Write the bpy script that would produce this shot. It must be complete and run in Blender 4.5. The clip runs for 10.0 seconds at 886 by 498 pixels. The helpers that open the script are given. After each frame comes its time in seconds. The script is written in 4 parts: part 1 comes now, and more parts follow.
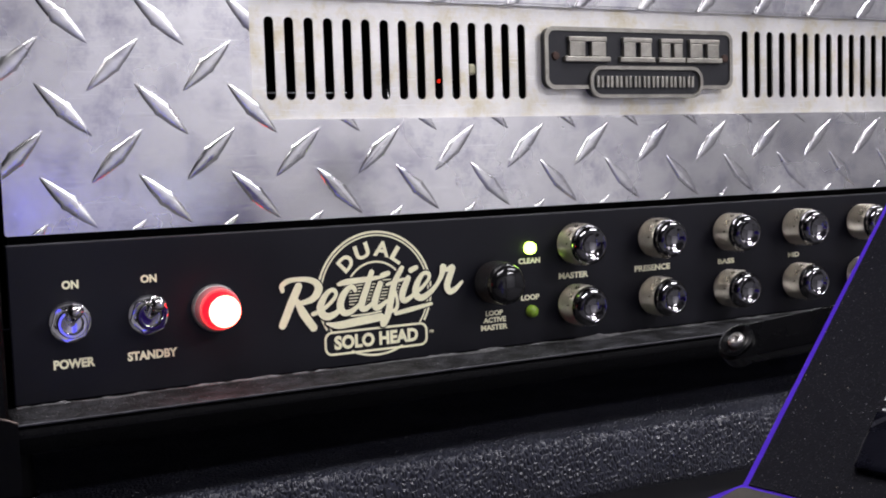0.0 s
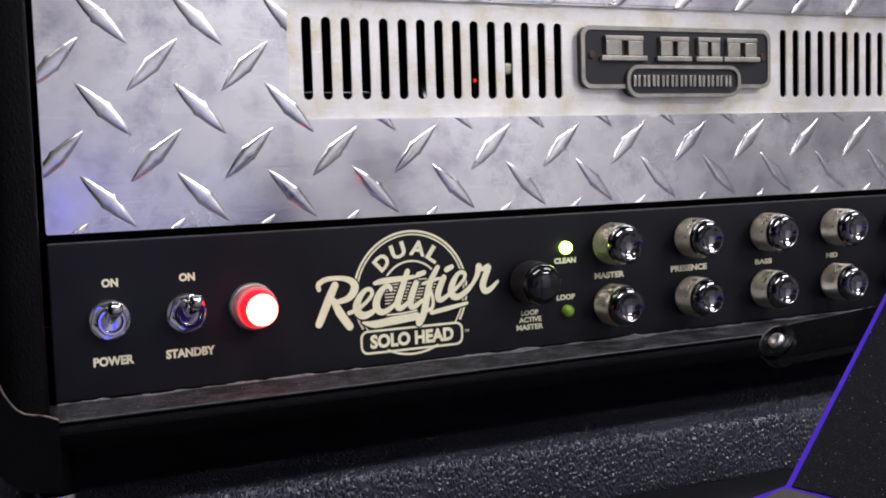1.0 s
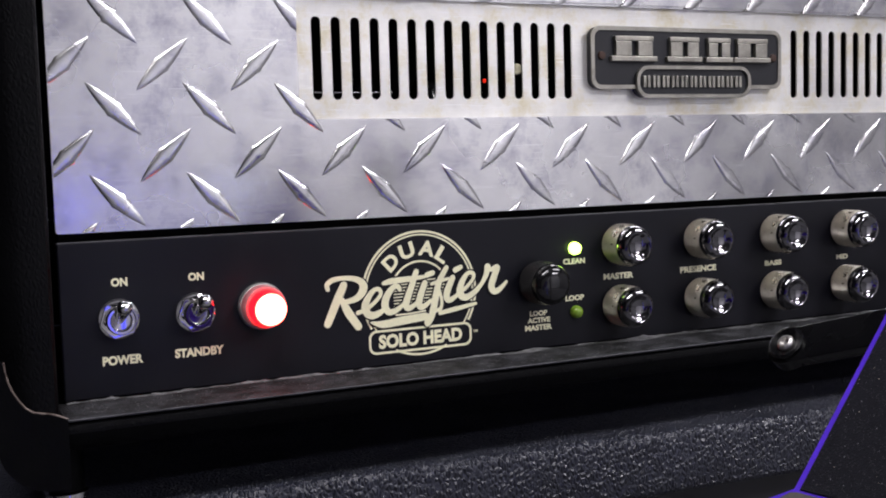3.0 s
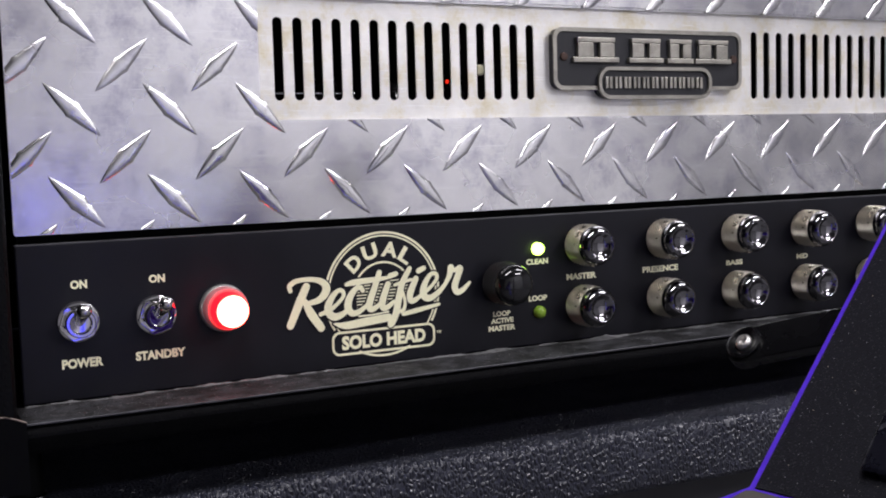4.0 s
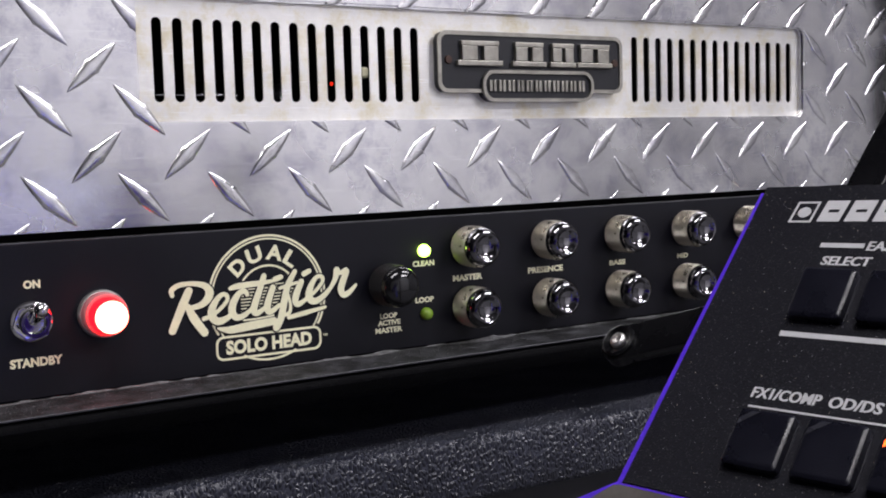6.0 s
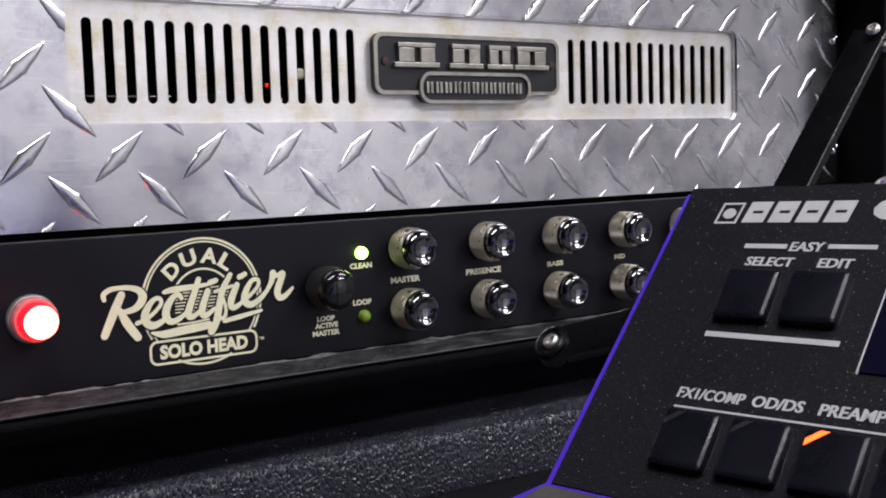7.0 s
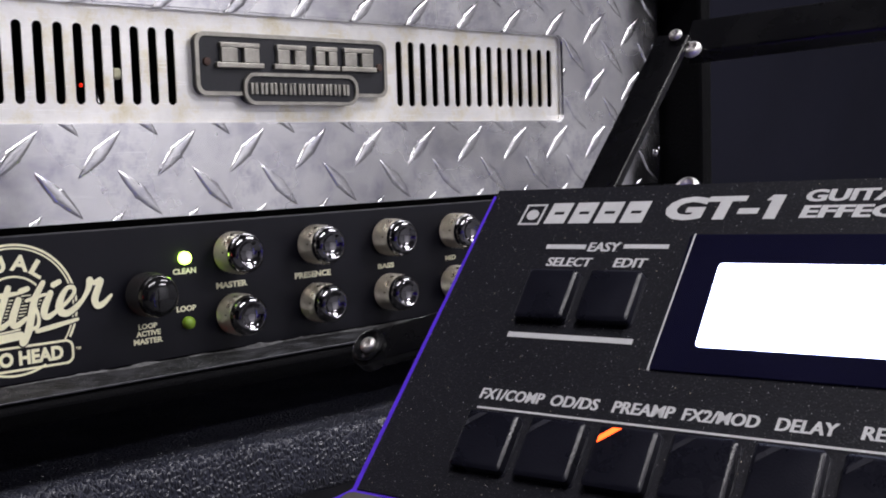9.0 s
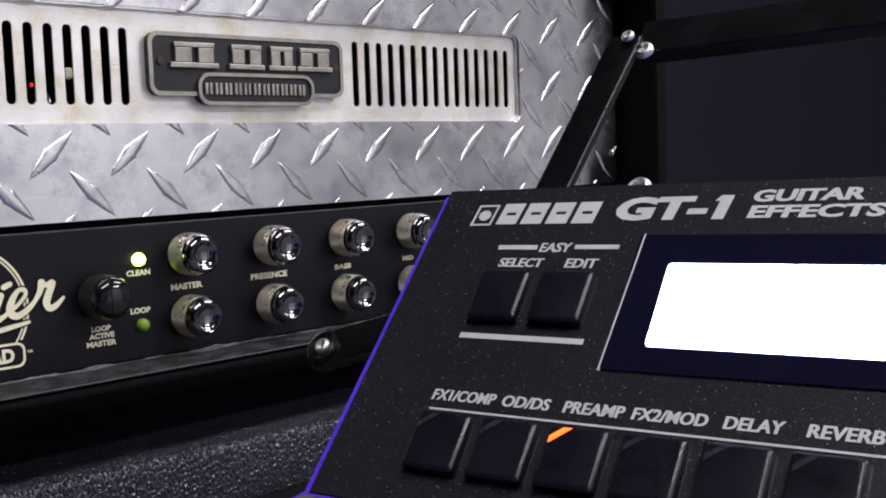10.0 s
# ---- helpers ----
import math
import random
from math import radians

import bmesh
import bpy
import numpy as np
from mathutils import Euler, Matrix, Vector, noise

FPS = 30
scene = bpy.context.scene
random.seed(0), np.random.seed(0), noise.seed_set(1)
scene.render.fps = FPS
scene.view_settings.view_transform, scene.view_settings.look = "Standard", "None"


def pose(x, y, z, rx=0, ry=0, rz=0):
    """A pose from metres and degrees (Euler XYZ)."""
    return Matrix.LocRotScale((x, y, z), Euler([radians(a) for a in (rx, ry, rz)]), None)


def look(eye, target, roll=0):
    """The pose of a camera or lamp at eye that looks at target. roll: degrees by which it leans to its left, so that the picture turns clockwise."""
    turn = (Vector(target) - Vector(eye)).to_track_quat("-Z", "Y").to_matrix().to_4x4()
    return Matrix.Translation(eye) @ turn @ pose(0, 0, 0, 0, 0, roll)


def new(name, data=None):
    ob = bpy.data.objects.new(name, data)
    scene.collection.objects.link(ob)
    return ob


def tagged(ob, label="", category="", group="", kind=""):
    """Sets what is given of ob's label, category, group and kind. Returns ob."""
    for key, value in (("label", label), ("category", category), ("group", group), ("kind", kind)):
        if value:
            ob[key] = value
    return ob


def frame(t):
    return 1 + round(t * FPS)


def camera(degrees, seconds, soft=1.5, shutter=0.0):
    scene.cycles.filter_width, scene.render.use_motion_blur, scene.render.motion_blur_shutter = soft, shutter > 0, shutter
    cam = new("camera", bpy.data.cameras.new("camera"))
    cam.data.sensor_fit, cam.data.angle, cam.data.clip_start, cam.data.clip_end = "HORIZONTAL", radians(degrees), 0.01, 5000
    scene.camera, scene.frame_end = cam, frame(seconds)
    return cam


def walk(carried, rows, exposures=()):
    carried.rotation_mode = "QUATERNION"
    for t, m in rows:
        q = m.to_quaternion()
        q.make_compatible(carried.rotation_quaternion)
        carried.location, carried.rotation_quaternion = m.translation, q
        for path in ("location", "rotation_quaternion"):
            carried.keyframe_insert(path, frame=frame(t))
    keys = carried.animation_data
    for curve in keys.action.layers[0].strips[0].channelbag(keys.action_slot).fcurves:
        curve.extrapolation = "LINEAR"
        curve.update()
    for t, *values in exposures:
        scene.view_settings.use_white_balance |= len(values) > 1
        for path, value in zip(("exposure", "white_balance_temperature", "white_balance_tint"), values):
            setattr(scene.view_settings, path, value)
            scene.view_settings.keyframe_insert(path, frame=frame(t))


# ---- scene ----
cam = camera(43.71, 10.0, soft=1.9)
PATH = [
    (0, (-0.0439, -0.4563, 0.1004), (0.4124, 0.4297, 0.0171), -1.81),
    (0.5, (-0.0442, -0.4562, 0.1001), (0.4072, 0.4324, 0.0176), -1.81),
    (1, (-0.0459, -0.4555, 0.1002), (0.3852, 0.4431, 0.0178), -1.80),
    (1.5, (-0.0467, -0.4550, 0.1006), (0.3699, 0.4503, 0.0175), -1.78),
    (2, (-0.0464, -0.4550, 0.1006), (0.3625, 0.4538, 0.0179), -1.71),
    (2.5, (-0.0461, -0.4552, 0.1006), (0.3689, 0.4508, 0.0180), -1.67),
    (4, (-0.0436, -0.4566, 0.1008), (0.4057, 0.4328, 0.0175), -1.70),
    (4.5, (-0.0422, -0.4575, 0.1005), (0.4291, 0.4206, 0.0175), -1.74),
    (5, (-0.0410, -0.4581, 0.1005), (0.4501, 0.4091, 0.0174), -1.71),
    (6.5, (-0.0371, -0.4612, 0.1005), (0.5120, 0.3703, 0.0167), -1.78),
    (7, (-0.0351, -0.4617, 0.1005), (0.5351, 0.3555, 0.0167), -1.80),
    (7.5, (-0.0339, -0.4629, 0.1007), (0.5572, 0.3393, 0.0162), -1.81),
    (8, (-0.0312, -0.4638, 0.1005), (0.5838, 0.3201, 0.0157), -1.83),
    (8.5, (-0.0269, -0.4646, 0.1001), (0.6189, 0.2940, 0.0148), -1.84),
    (9, (-0.0253, -0.4658, 0.1003), (0.6510, 0.2658, 0.0138), -1.88),
    (9.5, (-0.0244, -0.4668, 0.1006), (0.6746, 0.2429, 0.0126), -1.87),
    (10, (-0.0238, -0.4670, 0.1005), (0.6782, 0.2398, 0.0126), -1.93),
]
walk(cam, [(t, look(eye, target, roll)) for t, eye, target, roll in PATH])

# ---- world, lights ----
world = bpy.data.worlds.new("world")
scene.world = world
world.use_nodes = True
world.node_tree.nodes["Background"].inputs[0].default_value = (0.03, 0.032, 0.04, 1)
world.node_tree.nodes["Background"].inputs[1].default_value = 0.3
scene.view_settings.exposure = 0.04


def area_lamp(name, eye, target, sx, sy, power, color):
    data = bpy.data.lights.new(name, "AREA")
    data.shape, data.size, data.size_y, data.energy, data.color = "RECTANGLE", sx, sy, power, color
    ob = new(name, data)
    ob.matrix_basis = look(eye, target)
    return ob


CEILING, FLOOR = 1.55, -0.80
PANELS = [(-0.30, -0.95, 16.5, (1.0, 0.95, 0.985)), (1.5, -0.85, 20.0, (0.975, 0.937, 1.0)), (1.7, -2.4, 43.0, (0.975, 0.937, 1.0))]
for px, py, power, tone in PANELS:
    area_lamp("ceiling_lamp_light", (px, py, CEILING - 0.05), (px, py, 0), 1.1, 0.28, power, tone)

# ---- materials ----


def material(name, color, rough=0.5, metal=0.0, spread=0.15, scale=40.0, fine=600.0, bump=0.0, bump_scale=600.0,
             rough_spread=0.08, tint=None, coat=0.0, spec=0.5):
    """A principled surface with colour varied at two scales, varied roughness and a fine relief."""
    m = bpy.data.materials.new(name)
    m.use_nodes = True
    nt = m.node_tree
    n, l = nt.nodes, nt.links
    b = n["Principled BSDF"]
    co = n.new("ShaderNodeTexCoord")
    big = n.new("ShaderNodeTexNoise")
    big.inputs["Scale"].default_value, big.inputs["Detail"].default_value = scale, 5
    small = n.new("ShaderNodeTexNoise")
    small.inputs["Scale"].default_value, small.inputs["Detail"].default_value = fine, 3
    l.new(co.outputs["Object"], big.inputs["Vector"])
    l.new(co.outputs["Object"], small.inputs["Vector"])
    mix = n.new("ShaderNodeMath")
    mix.operation = "ADD"
    half = n.new("ShaderNodeMath")
    half.operation, half.inputs[1].default_value = "MULTIPLY", 0.5
    l.new(small.outputs["Fac"], half.inputs[0])
    l.new(big.outputs["Fac"], mix.inputs[0])
    l.new(half.outputs[0], mix.inputs[1])
    ramp = n.new("ShaderNodeValToRGB")
    lo, hi = ramp.color_ramp.elements
    lo.position, hi.position = 0.5, 1.0
    dark = tuple(c * (1 - spread) for c in color)
    light = tuple(min(1, c * (1 + spread)) for c in (tint or color))
    lo.color, hi.color = (*dark, 1), (*light, 1)
    l.new(mix.outputs[0], ramp.inputs[0])
    l.new(ramp.outputs[0], b.inputs["Base Color"])
    rr = n.new("ShaderNodeMapRange")
    rr.inputs[1].default_value, rr.inputs[2].default_value = 0.3, 0.7
    rr.inputs[3].default_value, rr.inputs[4].default_value = max(0.02, rough - rough_spread), rough + rough_spread
    l.new(big.outputs["Fac"], rr.inputs[0])
    l.new(rr.outputs[0], b.inputs["Roughness"])
    b.inputs["Metallic"].default_value = metal
    b.inputs["Coat Weight"].default_value = coat
    b.inputs["Specular IOR Level"].default_value = spec
    if bump:
        tex = n.new("ShaderNodeTexNoise")
        tex.inputs["Scale"].default_value, tex.inputs["Detail"].default_value = bump_scale, 2
        l.new(co.outputs["Object"], tex.inputs["Vector"])
        bp = n.new("ShaderNodeBump")
        bp.inputs["Strength"].default_value, bp.inputs["Distance"].default_value = bump, 0.001
        l.new(tex.outputs["Fac"], bp.inputs["Height"])
        l.new(bp.outputs[0], b.inputs["Normal"])
    return m


def glow(name, color, strength):
    m = bpy.data.materials.new(name)
    m.use_nodes = True
    b = m.node_tree.nodes["Principled BSDF"]
    b.inputs["Base Color"].default_value = (*color, 1)
    b.inputs["Emission Color"].default_value = (*color, 1)
    b.inputs["Emission Strength"].default_value = strength
    b.inputs["Roughness"].default_value = 0.3
    return m


def leather(name, color, rough, scale, strength, dust=0.0, spec=0.5, depth=0.0012):
    """Black grained vinyl: raised pebbles with fine creases; dust lies on it in patches."""
    m = material(name, color, rough, 0.0, 0.25, 30, 900, spec=spec)
    nt = m.node_tree
    n, l = nt.nodes, nt.links
    b = n["Principled BSDF"]
    co = n["Texture Coordinate"]
    warp = n.new("ShaderNodeTexNoise")
    warp.inputs["Scale"].default_value, warp.inputs["Detail"].default_value = scale * 0.45, 2
    l.new(co.outputs["Object"], warp.inputs["Vector"])
    add = n.new("ShaderNodeMixRGB")
    add.inputs[0].default_value = 0.0022
    add.blend_type = "ADD"
    l.new(co.outputs["Object"], add.inputs[1])
    l.new(warp.outputs["Color"], add.inputs[2])
    long = n.new("ShaderNodeMapping")
    long.inputs["Rotation"].default_value = (0, 0.35, 0)
    long.inputs["Scale"].default_value = (1.25, 1.0, 0.72)
    l.new(add.outputs[0], long.inputs["Vector"])
    cell = n.new("ShaderNodeTexVoronoi")
    cell.feature = "DISTANCE_TO_EDGE"
    cell.inputs["Scale"].default_value = scale
    l.new(long.outputs[0], cell.inputs["Vector"])
    crown = n.new("ShaderNodeMapRange")
    crown.interpolation_type = "SMOOTHSTEP"
    crown.inputs[1].default_value, crown.inputs[2].default_value = 0.0, 0.56
    l.new(cell.outputs["Distance"], crown.inputs[0])
    bp = n.new("ShaderNodeBump")
    bp.inputs["Strength"].default_value, bp.inputs["Distance"].default_value = strength, depth
    l.new(crown.outputs[0], bp.inputs["Height"])
    l.new(bp.outputs[0], b.inputs["Normal"])
    if dust:
        patch = n.new("ShaderNodeTexNoise")
        patch.inputs["Scale"].default_value, patch.inputs["Detail"].default_value = 85, 10
        patch.inputs["Roughness"].default_value = 0.7
        l.new(co.outputs["Object"], patch.inputs["Vector"])
        lim = n.new("ShaderNodeMapRange")
        lim.inputs[1].default_value, lim.inputs[2].default_value, lim.inputs[4].default_value = 0.45, 0.72, dust
        l.new(patch.outputs["Fac"], lim.inputs[0])
        mixc = n.new("ShaderNodeMixRGB")
        mixc.inputs[2].default_value = (0.25, 0.255, 0.285, 1)
        l.new(lim.outputs[0], mixc.inputs[0])
        l.new(n["Color Ramp"].outputs[0], mixc.inputs[1])
        speck = n.new("ShaderNodeTexVoronoi")
        speck.inputs["Scale"].default_value = 420
        l.new(co.outputs["Object"], speck.inputs["Vector"])
        close = n.new("ShaderNodeMath")
        close.operation, close.inputs[1].default_value = "LESS_THAN", 0.11
        l.new(speck.outputs["Distance"], close.inputs[0])
        lint = n.new("ShaderNodeMixRGB")
        lint.inputs[2].default_value = (0.36, 0.35, 0.34, 1)
        l.new(close.outputs[0], lint.inputs[0])
        l.new(mixc.outputs[0], lint.inputs[1])
        l.new(lint.outputs[0], b.inputs["Base Color"])
    return m


def worn_aluminium(name, color, rough, stain, stain_amount, scratch=0.5, metal=1.0):
    """Rolled aluminium with cloudy tarnish and long fine scratches."""
    m = material(name, color, rough, metal, 0.12, 16, 220, rough_spread=0.12)
    nt = m.node_tree
    n, l = nt.nodes, nt.links
    b = n["Principled BSDF"]
    co = n["Texture Coordinate"]
    cloud = n.new("ShaderNodeTexNoise")
    cloud.inputs["Scale"].default_value, cloud.inputs["Detail"].default_value = 55, 10
    cloud.inputs["Roughness"].default_value = 0.72
    l.new(co.outputs["Object"], cloud.inputs["Vector"])
    lim = n.new("ShaderNodeMapRange")
    lim.inputs[1].default_value, lim.inputs[2].default_value, lim.inputs[4].default_value = 0.47, 0.66, stain_amount
    l.new(cloud.outputs["Fac"], lim.inputs[0])
    mixc = n.new("ShaderNodeMixRGB")
    mixc.inputs[2].default_value = (*stain, 1)
    l.new(lim.outputs[0], mixc.inputs[0])
    l.new(n["Color Ramp"].outputs[0], mixc.inputs[1])
    l.new(mixc.outputs[0], b.inputs["Base Color"])
    spot = n.new("ShaderNodeTexVoronoi")
    spot.inputs["Scale"].default_value = 170
    l.new(co.outputs["Object"], spot.inputs["Vector"])
    tiny = n.new("ShaderNodeMapRange")
    tiny.inputs[1].default_value, tiny.inputs[2].default_value, tiny.inputs[3].default_value, tiny.inputs[4].default_value = 0.05, 0.11, 1, 0
    l.new(spot.outputs["Distance"], tiny.inputs[0])
    hue = n.new("ShaderNodeSeparateColor")
    l.new(spot.outputs["Color"], hue.inputs[0])
    pick = n.new("ShaderNodeMath")
    pick.operation, pick.inputs[1].default_value = "GREATER_THAN", 0.78
    l.new(hue.outputs[0], pick.inputs[0])
    marks = n.new("ShaderNodeMath")
    marks.operation = "MULTIPLY"
    l.new(tiny.outputs[0], marks.inputs[0])
    l.new(pick.outputs[0], marks.inputs[1])
    total = marks
    for turn, seed in ((0.12, 3.0), (-0.5, 11.0), (1.1, 23.0)):
        mp = n.new("ShaderNodeMapping")
        mp.inputs["Location"].default_value = (seed, seed, seed)
        mp.inputs["Rotation"].default_value = (0, turn, 0)
        mp.inputs["Scale"].default_value = (45, 45, 1500)
        l.new(co.outputs["Object"], mp.inputs["Vector"])
        line = n.new("ShaderNodeTexNoise")
        line.inputs["Scale"].default_value, line.inputs["Detail"].default_value = 1, 1
        l.new(mp.outputs[0], line.inputs["Vector"])
        cut = n.new("ShaderNodeMapRange")
        cut.inputs[1].default_value, cut.inputs[2].default_value, cut.inputs[4].default_value = 0.67, 0.74, 0.8
        l.new(line.outputs["Fac"], cut.inputs[0])
        join = n.new("ShaderNodeMath")
        join.operation, join.use_clamp = "ADD", True
        l.new(total.outputs[0], join.inputs[0])
        l.new(cut.outputs[0], join.inputs[1])
        total = join
    worn = n.new("ShaderNodeMixRGB")
    worn.inputs[2].default_value = (0.98, 0.98, 0.98, 1)
    fade = n.new("ShaderNodeMath")
    fade.operation, fade.inputs[1].default_value = "MULTIPLY", 0.7
    l.new(total.outputs[0], fade.inputs[0])
    l.new(fade.outputs[0], worn.inputs[0])
    l.new(mixc.outputs[0], worn.inputs[1])
    l.new(worn.outputs[0], b.inputs["Base Color"])
    heights = []
    for turn, stretch in ((0.5, 900), (1.9, 700)):
        mp = n.new("ShaderNodeMapping")
        mp.inputs["Rotation"].default_value = (0, turn, 0)
        mp.inputs["Scale"].default_value = (18, 18, stretch)
        l.new(co.outputs["Object"], mp.inputs["Vector"])
        line = n.new("ShaderNodeTexNoise")
        line.inputs["Scale"].default_value, line.inputs["Detail"].default_value = 1, 2
        l.new(mp.outputs[0], line.inputs["Vector"])
        heights.append(line)
    both = n.new("ShaderNodeMath")
    both.operation = "ADD"
    l.new(heights[0].outputs["Fac"], both.inputs[0])
    l.new(heights[1].outputs["Fac"], both.inputs[1])
    bp = n.new("ShaderNodeBump")
    bp.inputs["Strength"].default_value, bp.inputs["Distance"].default_value = scratch, 0.0001
    l.new(both.outputs[0], bp.inputs["Height"])
    l.new(bp.outputs[0], b.inputs["Normal"])
    return m


def speckled(name, color, rough):
    """Powder-coated steel: charcoal with a dense dim sparkle, a few bright grains and a sandy relief."""
    m = material(name, color, rough, 0.0, 0.35, 700, 2400, bump=0.2, bump_scale=2200, spec=0.3)
    nt = m.node_tree
    n, l = nt.nodes, nt.links
    co = n["Texture Coordinate"]
    under = n["Color Ramp"].outputs[0]
    for scale, size, share, grain in ((2300, 0.24, 0.55, (0.085, 0.085, 0.092)), (1150, 0.12, 0.74, (0.42, 0.41, 0.44)), (900, 0.10, 0.86, (0.60, 0.52, 0.42))):
        cell = n.new("ShaderNodeTexVoronoi")
        cell.inputs["Scale"].default_value = scale
        l.new(co.outputs["Object"], cell.inputs["Vector"])
        near = n.new("ShaderNodeMath")
        near.operation, near.inputs[1].default_value = "LESS_THAN", size
        l.new(cell.outputs["Distance"], near.inputs[0])
        pick = n.new("ShaderNodeSeparateColor")
        l.new(cell.outputs["Color"], pick.inputs[0])
        few = n.new("ShaderNodeMath")
        few.operation, few.inputs[1].default_value = "GREATER_THAN", share
        l.new(pick.outputs[0], few.inputs[0])
        both = n.new("ShaderNodeMath")
        both.operation = "MULTIPLY"
        l.new(near.outputs[0], both.inputs[0])
        l.new(few.outputs[0], both.inputs[1])
        mixc = n.new("ShaderNodeMixRGB")
        mixc.inputs[2].default_value = (*grain, 1)
        l.new(both.outputs[0], mixc.inputs[0])
        l.new(under, mixc.inputs[1])
        under = mixc.outputs[0]
    l.new(under, n["Principled BSDF"].inputs["Base Color"])
    return m


TREAD = worn_aluminium("tread_aluminium", (0.79, 0.785, 0.785), 0.25, (0.45, 0.44, 0.515), 0.85, 0.14)
GRILLE = worn_aluminium("grille_aluminium", (0.87, 0.855, 0.82), 0.42, (0.68, 0.61, 0.40), 0.85, 0.1, 0.6)
TOLEX = leather("black_vinyl", (0.0019, 0.0019, 0.0024), 0.5, 480, 0.3, spec=0.085, depth=0.0005)
CAB_TOLEX = leather("black_grained_vinyl", (0.021, 0.023, 0.036), 0.38, 440, 1.0, spec=0.78, depth=0.0015)
DUSTY = leather("dusty_vinyl", (0.012, 0.012, 0.013), 0.7, 520, 0.6, dust=0.26, spec=0.25, depth=0.0008)
PANEL = material("black_panel_paint", (0.0052, 0.0052, 0.0085), 0.42, 0.0, 0.2, 25, 900, bump=0.05, bump_scale=1800, spec=0.24)
CREAM = material("cream_print", (0.86, 0.83, 0.58), 0.55, 0.0, 0.08, 120, 900)
CHROME = material("chrome", (0.66, 0.65, 0.66), 0.08, 1.0, 0.06, 60, 800, rough_spread=0.03)
STEEL = material("dull_steel", (0.75, 0.73, 0.71), 0.45, 1.0, 0.15, 200, 1500)
KNOB_CHROME = material("dark_chrome", (0.21, 0.205, 0.215), 0.06, 1.0, 0.06, 60, 800, rough_spread=0.03)
KNURL = material("knurled_nickel", (0.54, 0.505, 0.44), 0.31, 1.0, 0.15, 200, 1500)
BLACK_CHROME = material("black_nickel", (0.008, 0.008, 0.009), 0.12, 0.2, 0.1, 60, 800, coat=0.3)
BLACK_KNURL = material("black_knurling", (0.022, 0.022, 0.024), 0.36, 0.4, 0.15, 200, 1500)
PEWTER = material("cast_pewter", (0.35, 0.335, 0.295), 0.42, 0.9, 0.25, 180, 1200, bump=0.2, bump_scale=1500)
BADGE_DARK = material("badge_enamel", (0.0085, 0.009, 0.0125), 0.45, 0.1, 0.25, 150, 1200, bump=0.15, bump_scale=1800)
RUST = material("rusty_screw", (0.06, 0.033, 0.025), 0.55, 0.4, 0.3, 300, 1500)
INSIDE = material("dark_interior", (0.012, 0.012, 0.013), 0.6, 0.0, 0.3, 30, 400)
RUBBER = material("black_rubber", (0.006, 0.006, 0.006), 0.6, 0.0, 0.2, 100, 900, spec=0.15)
WORN = material("worn_brown_edge", (0.13, 0.10, 0.085), 0.3, 0.2, 0.7, 250, 1400)
FLUFF = material("grey_fluff", (0.15, 0.149, 0.153), 0.9, 0.0, 0.5, 220, 1800, bump=0.6, bump_scale=1500, spec=0.1)
# lighter grey that stands in for light caught on edges
EDGE = material("edge_highlight_grey", (0.04, 0.04, 0.047), 0.5, 0.0, 0.7, 120, 1400)
PROTECTOR = material("black_plastic", (0.0012, 0.0012, 0.0014), 0.45, 0.0, 0.2, 90, 900, bump=0.1, bump_scale=900, spec=0.07)
PEDAL_TOP = speckled("black_powder_coat", (0.0125, 0.0125, 0.018), 0.5)
PURPLE = material("violet_blue_anodised", (0.13, 0.045, 0.85), 0.4, 0.0, 0.10, 60, 900)
WHITE = material("white_print", (0.72, 0.72, 0.74), 0.5, 0.0, 0.06, 200, 900)
BUTTON = material("black_button_rubber", (0.0095, 0.0097, 0.0165), 0.30, 0.0, 0.2, 120, 1500, bump=0.08, bump_scale=2500, spec=0.35)
# black acrylic; the blue in its colour imitates the display's glow
WINDOW = material("acrylic_with_display_glow", (0.0072, 0.0070, 0.024), 0.12, 0.0, 0.1, 60, 600)
DECK = material("grey_deck_metal", (0.24, 0.22, 0.20), 0.45, 0.6, 0.15, 80, 900)
ROD = material("black_gloss_enamel", (0.005, 0.005, 0.006), 0.27, 0.0, 0.2, 60, 900, bump=0.08, bump_scale=300, spec=0.45)
WALL = material("off_white_paint", (0.76, 0.76, 0.79), 0.7, 0.0, 0.05, 3, 120, bump=0.1, bump_scale=200)
BACKWALL = material("charcoal_paint", (0.0080, 0.0084, 0.0175), 0.7, 0.0, 0.12, 4, 150, bump=0.1, bump_scale=200, spec=0.22)
GREYWALL = material("grey_paint", (0.24, 0.24, 0.25), 0.7, 0.0, 0.06, 3, 120, bump=0.1, bump_scale=200)
CARPET = material("grey_carpet", (0.17, 0.17, 0.18), 0.95, 0.0, 0.3, 8, 500, bump=0.6, bump_scale=500)
LAMP_RED = glow("lit_red_jewel", (1.0, 0.0016, 0.005), 7.0)
LAMP_HOT = glow("lit_lamp_core", (1.0, 0.20, 0.14), 9.0)
LAMP_COLLAR = glow("lit_pink_collar", (0.62, 0.20, 0.21), 0.07)
LED_GREEN = glow("lit_green_led", (0.58, 1.0, 0.13), 7.0)
LED_DIM = material("dim_green_led", (0.22, 0.36, 0.04), 0.25, 0.0, 0.1, 200, 900)
LED_RED = glow("lit_orange_led", (1.0, 0.09, 0.015), 4.5)
LED_TINY = glow("tiny_red_glow", (1.0, 0.03, 0.01), 0.7)
LED_OFF = material("clear_led_window", (0.035, 0.035, 0.045), 0.25, 0.0, 0.1, 200, 900)
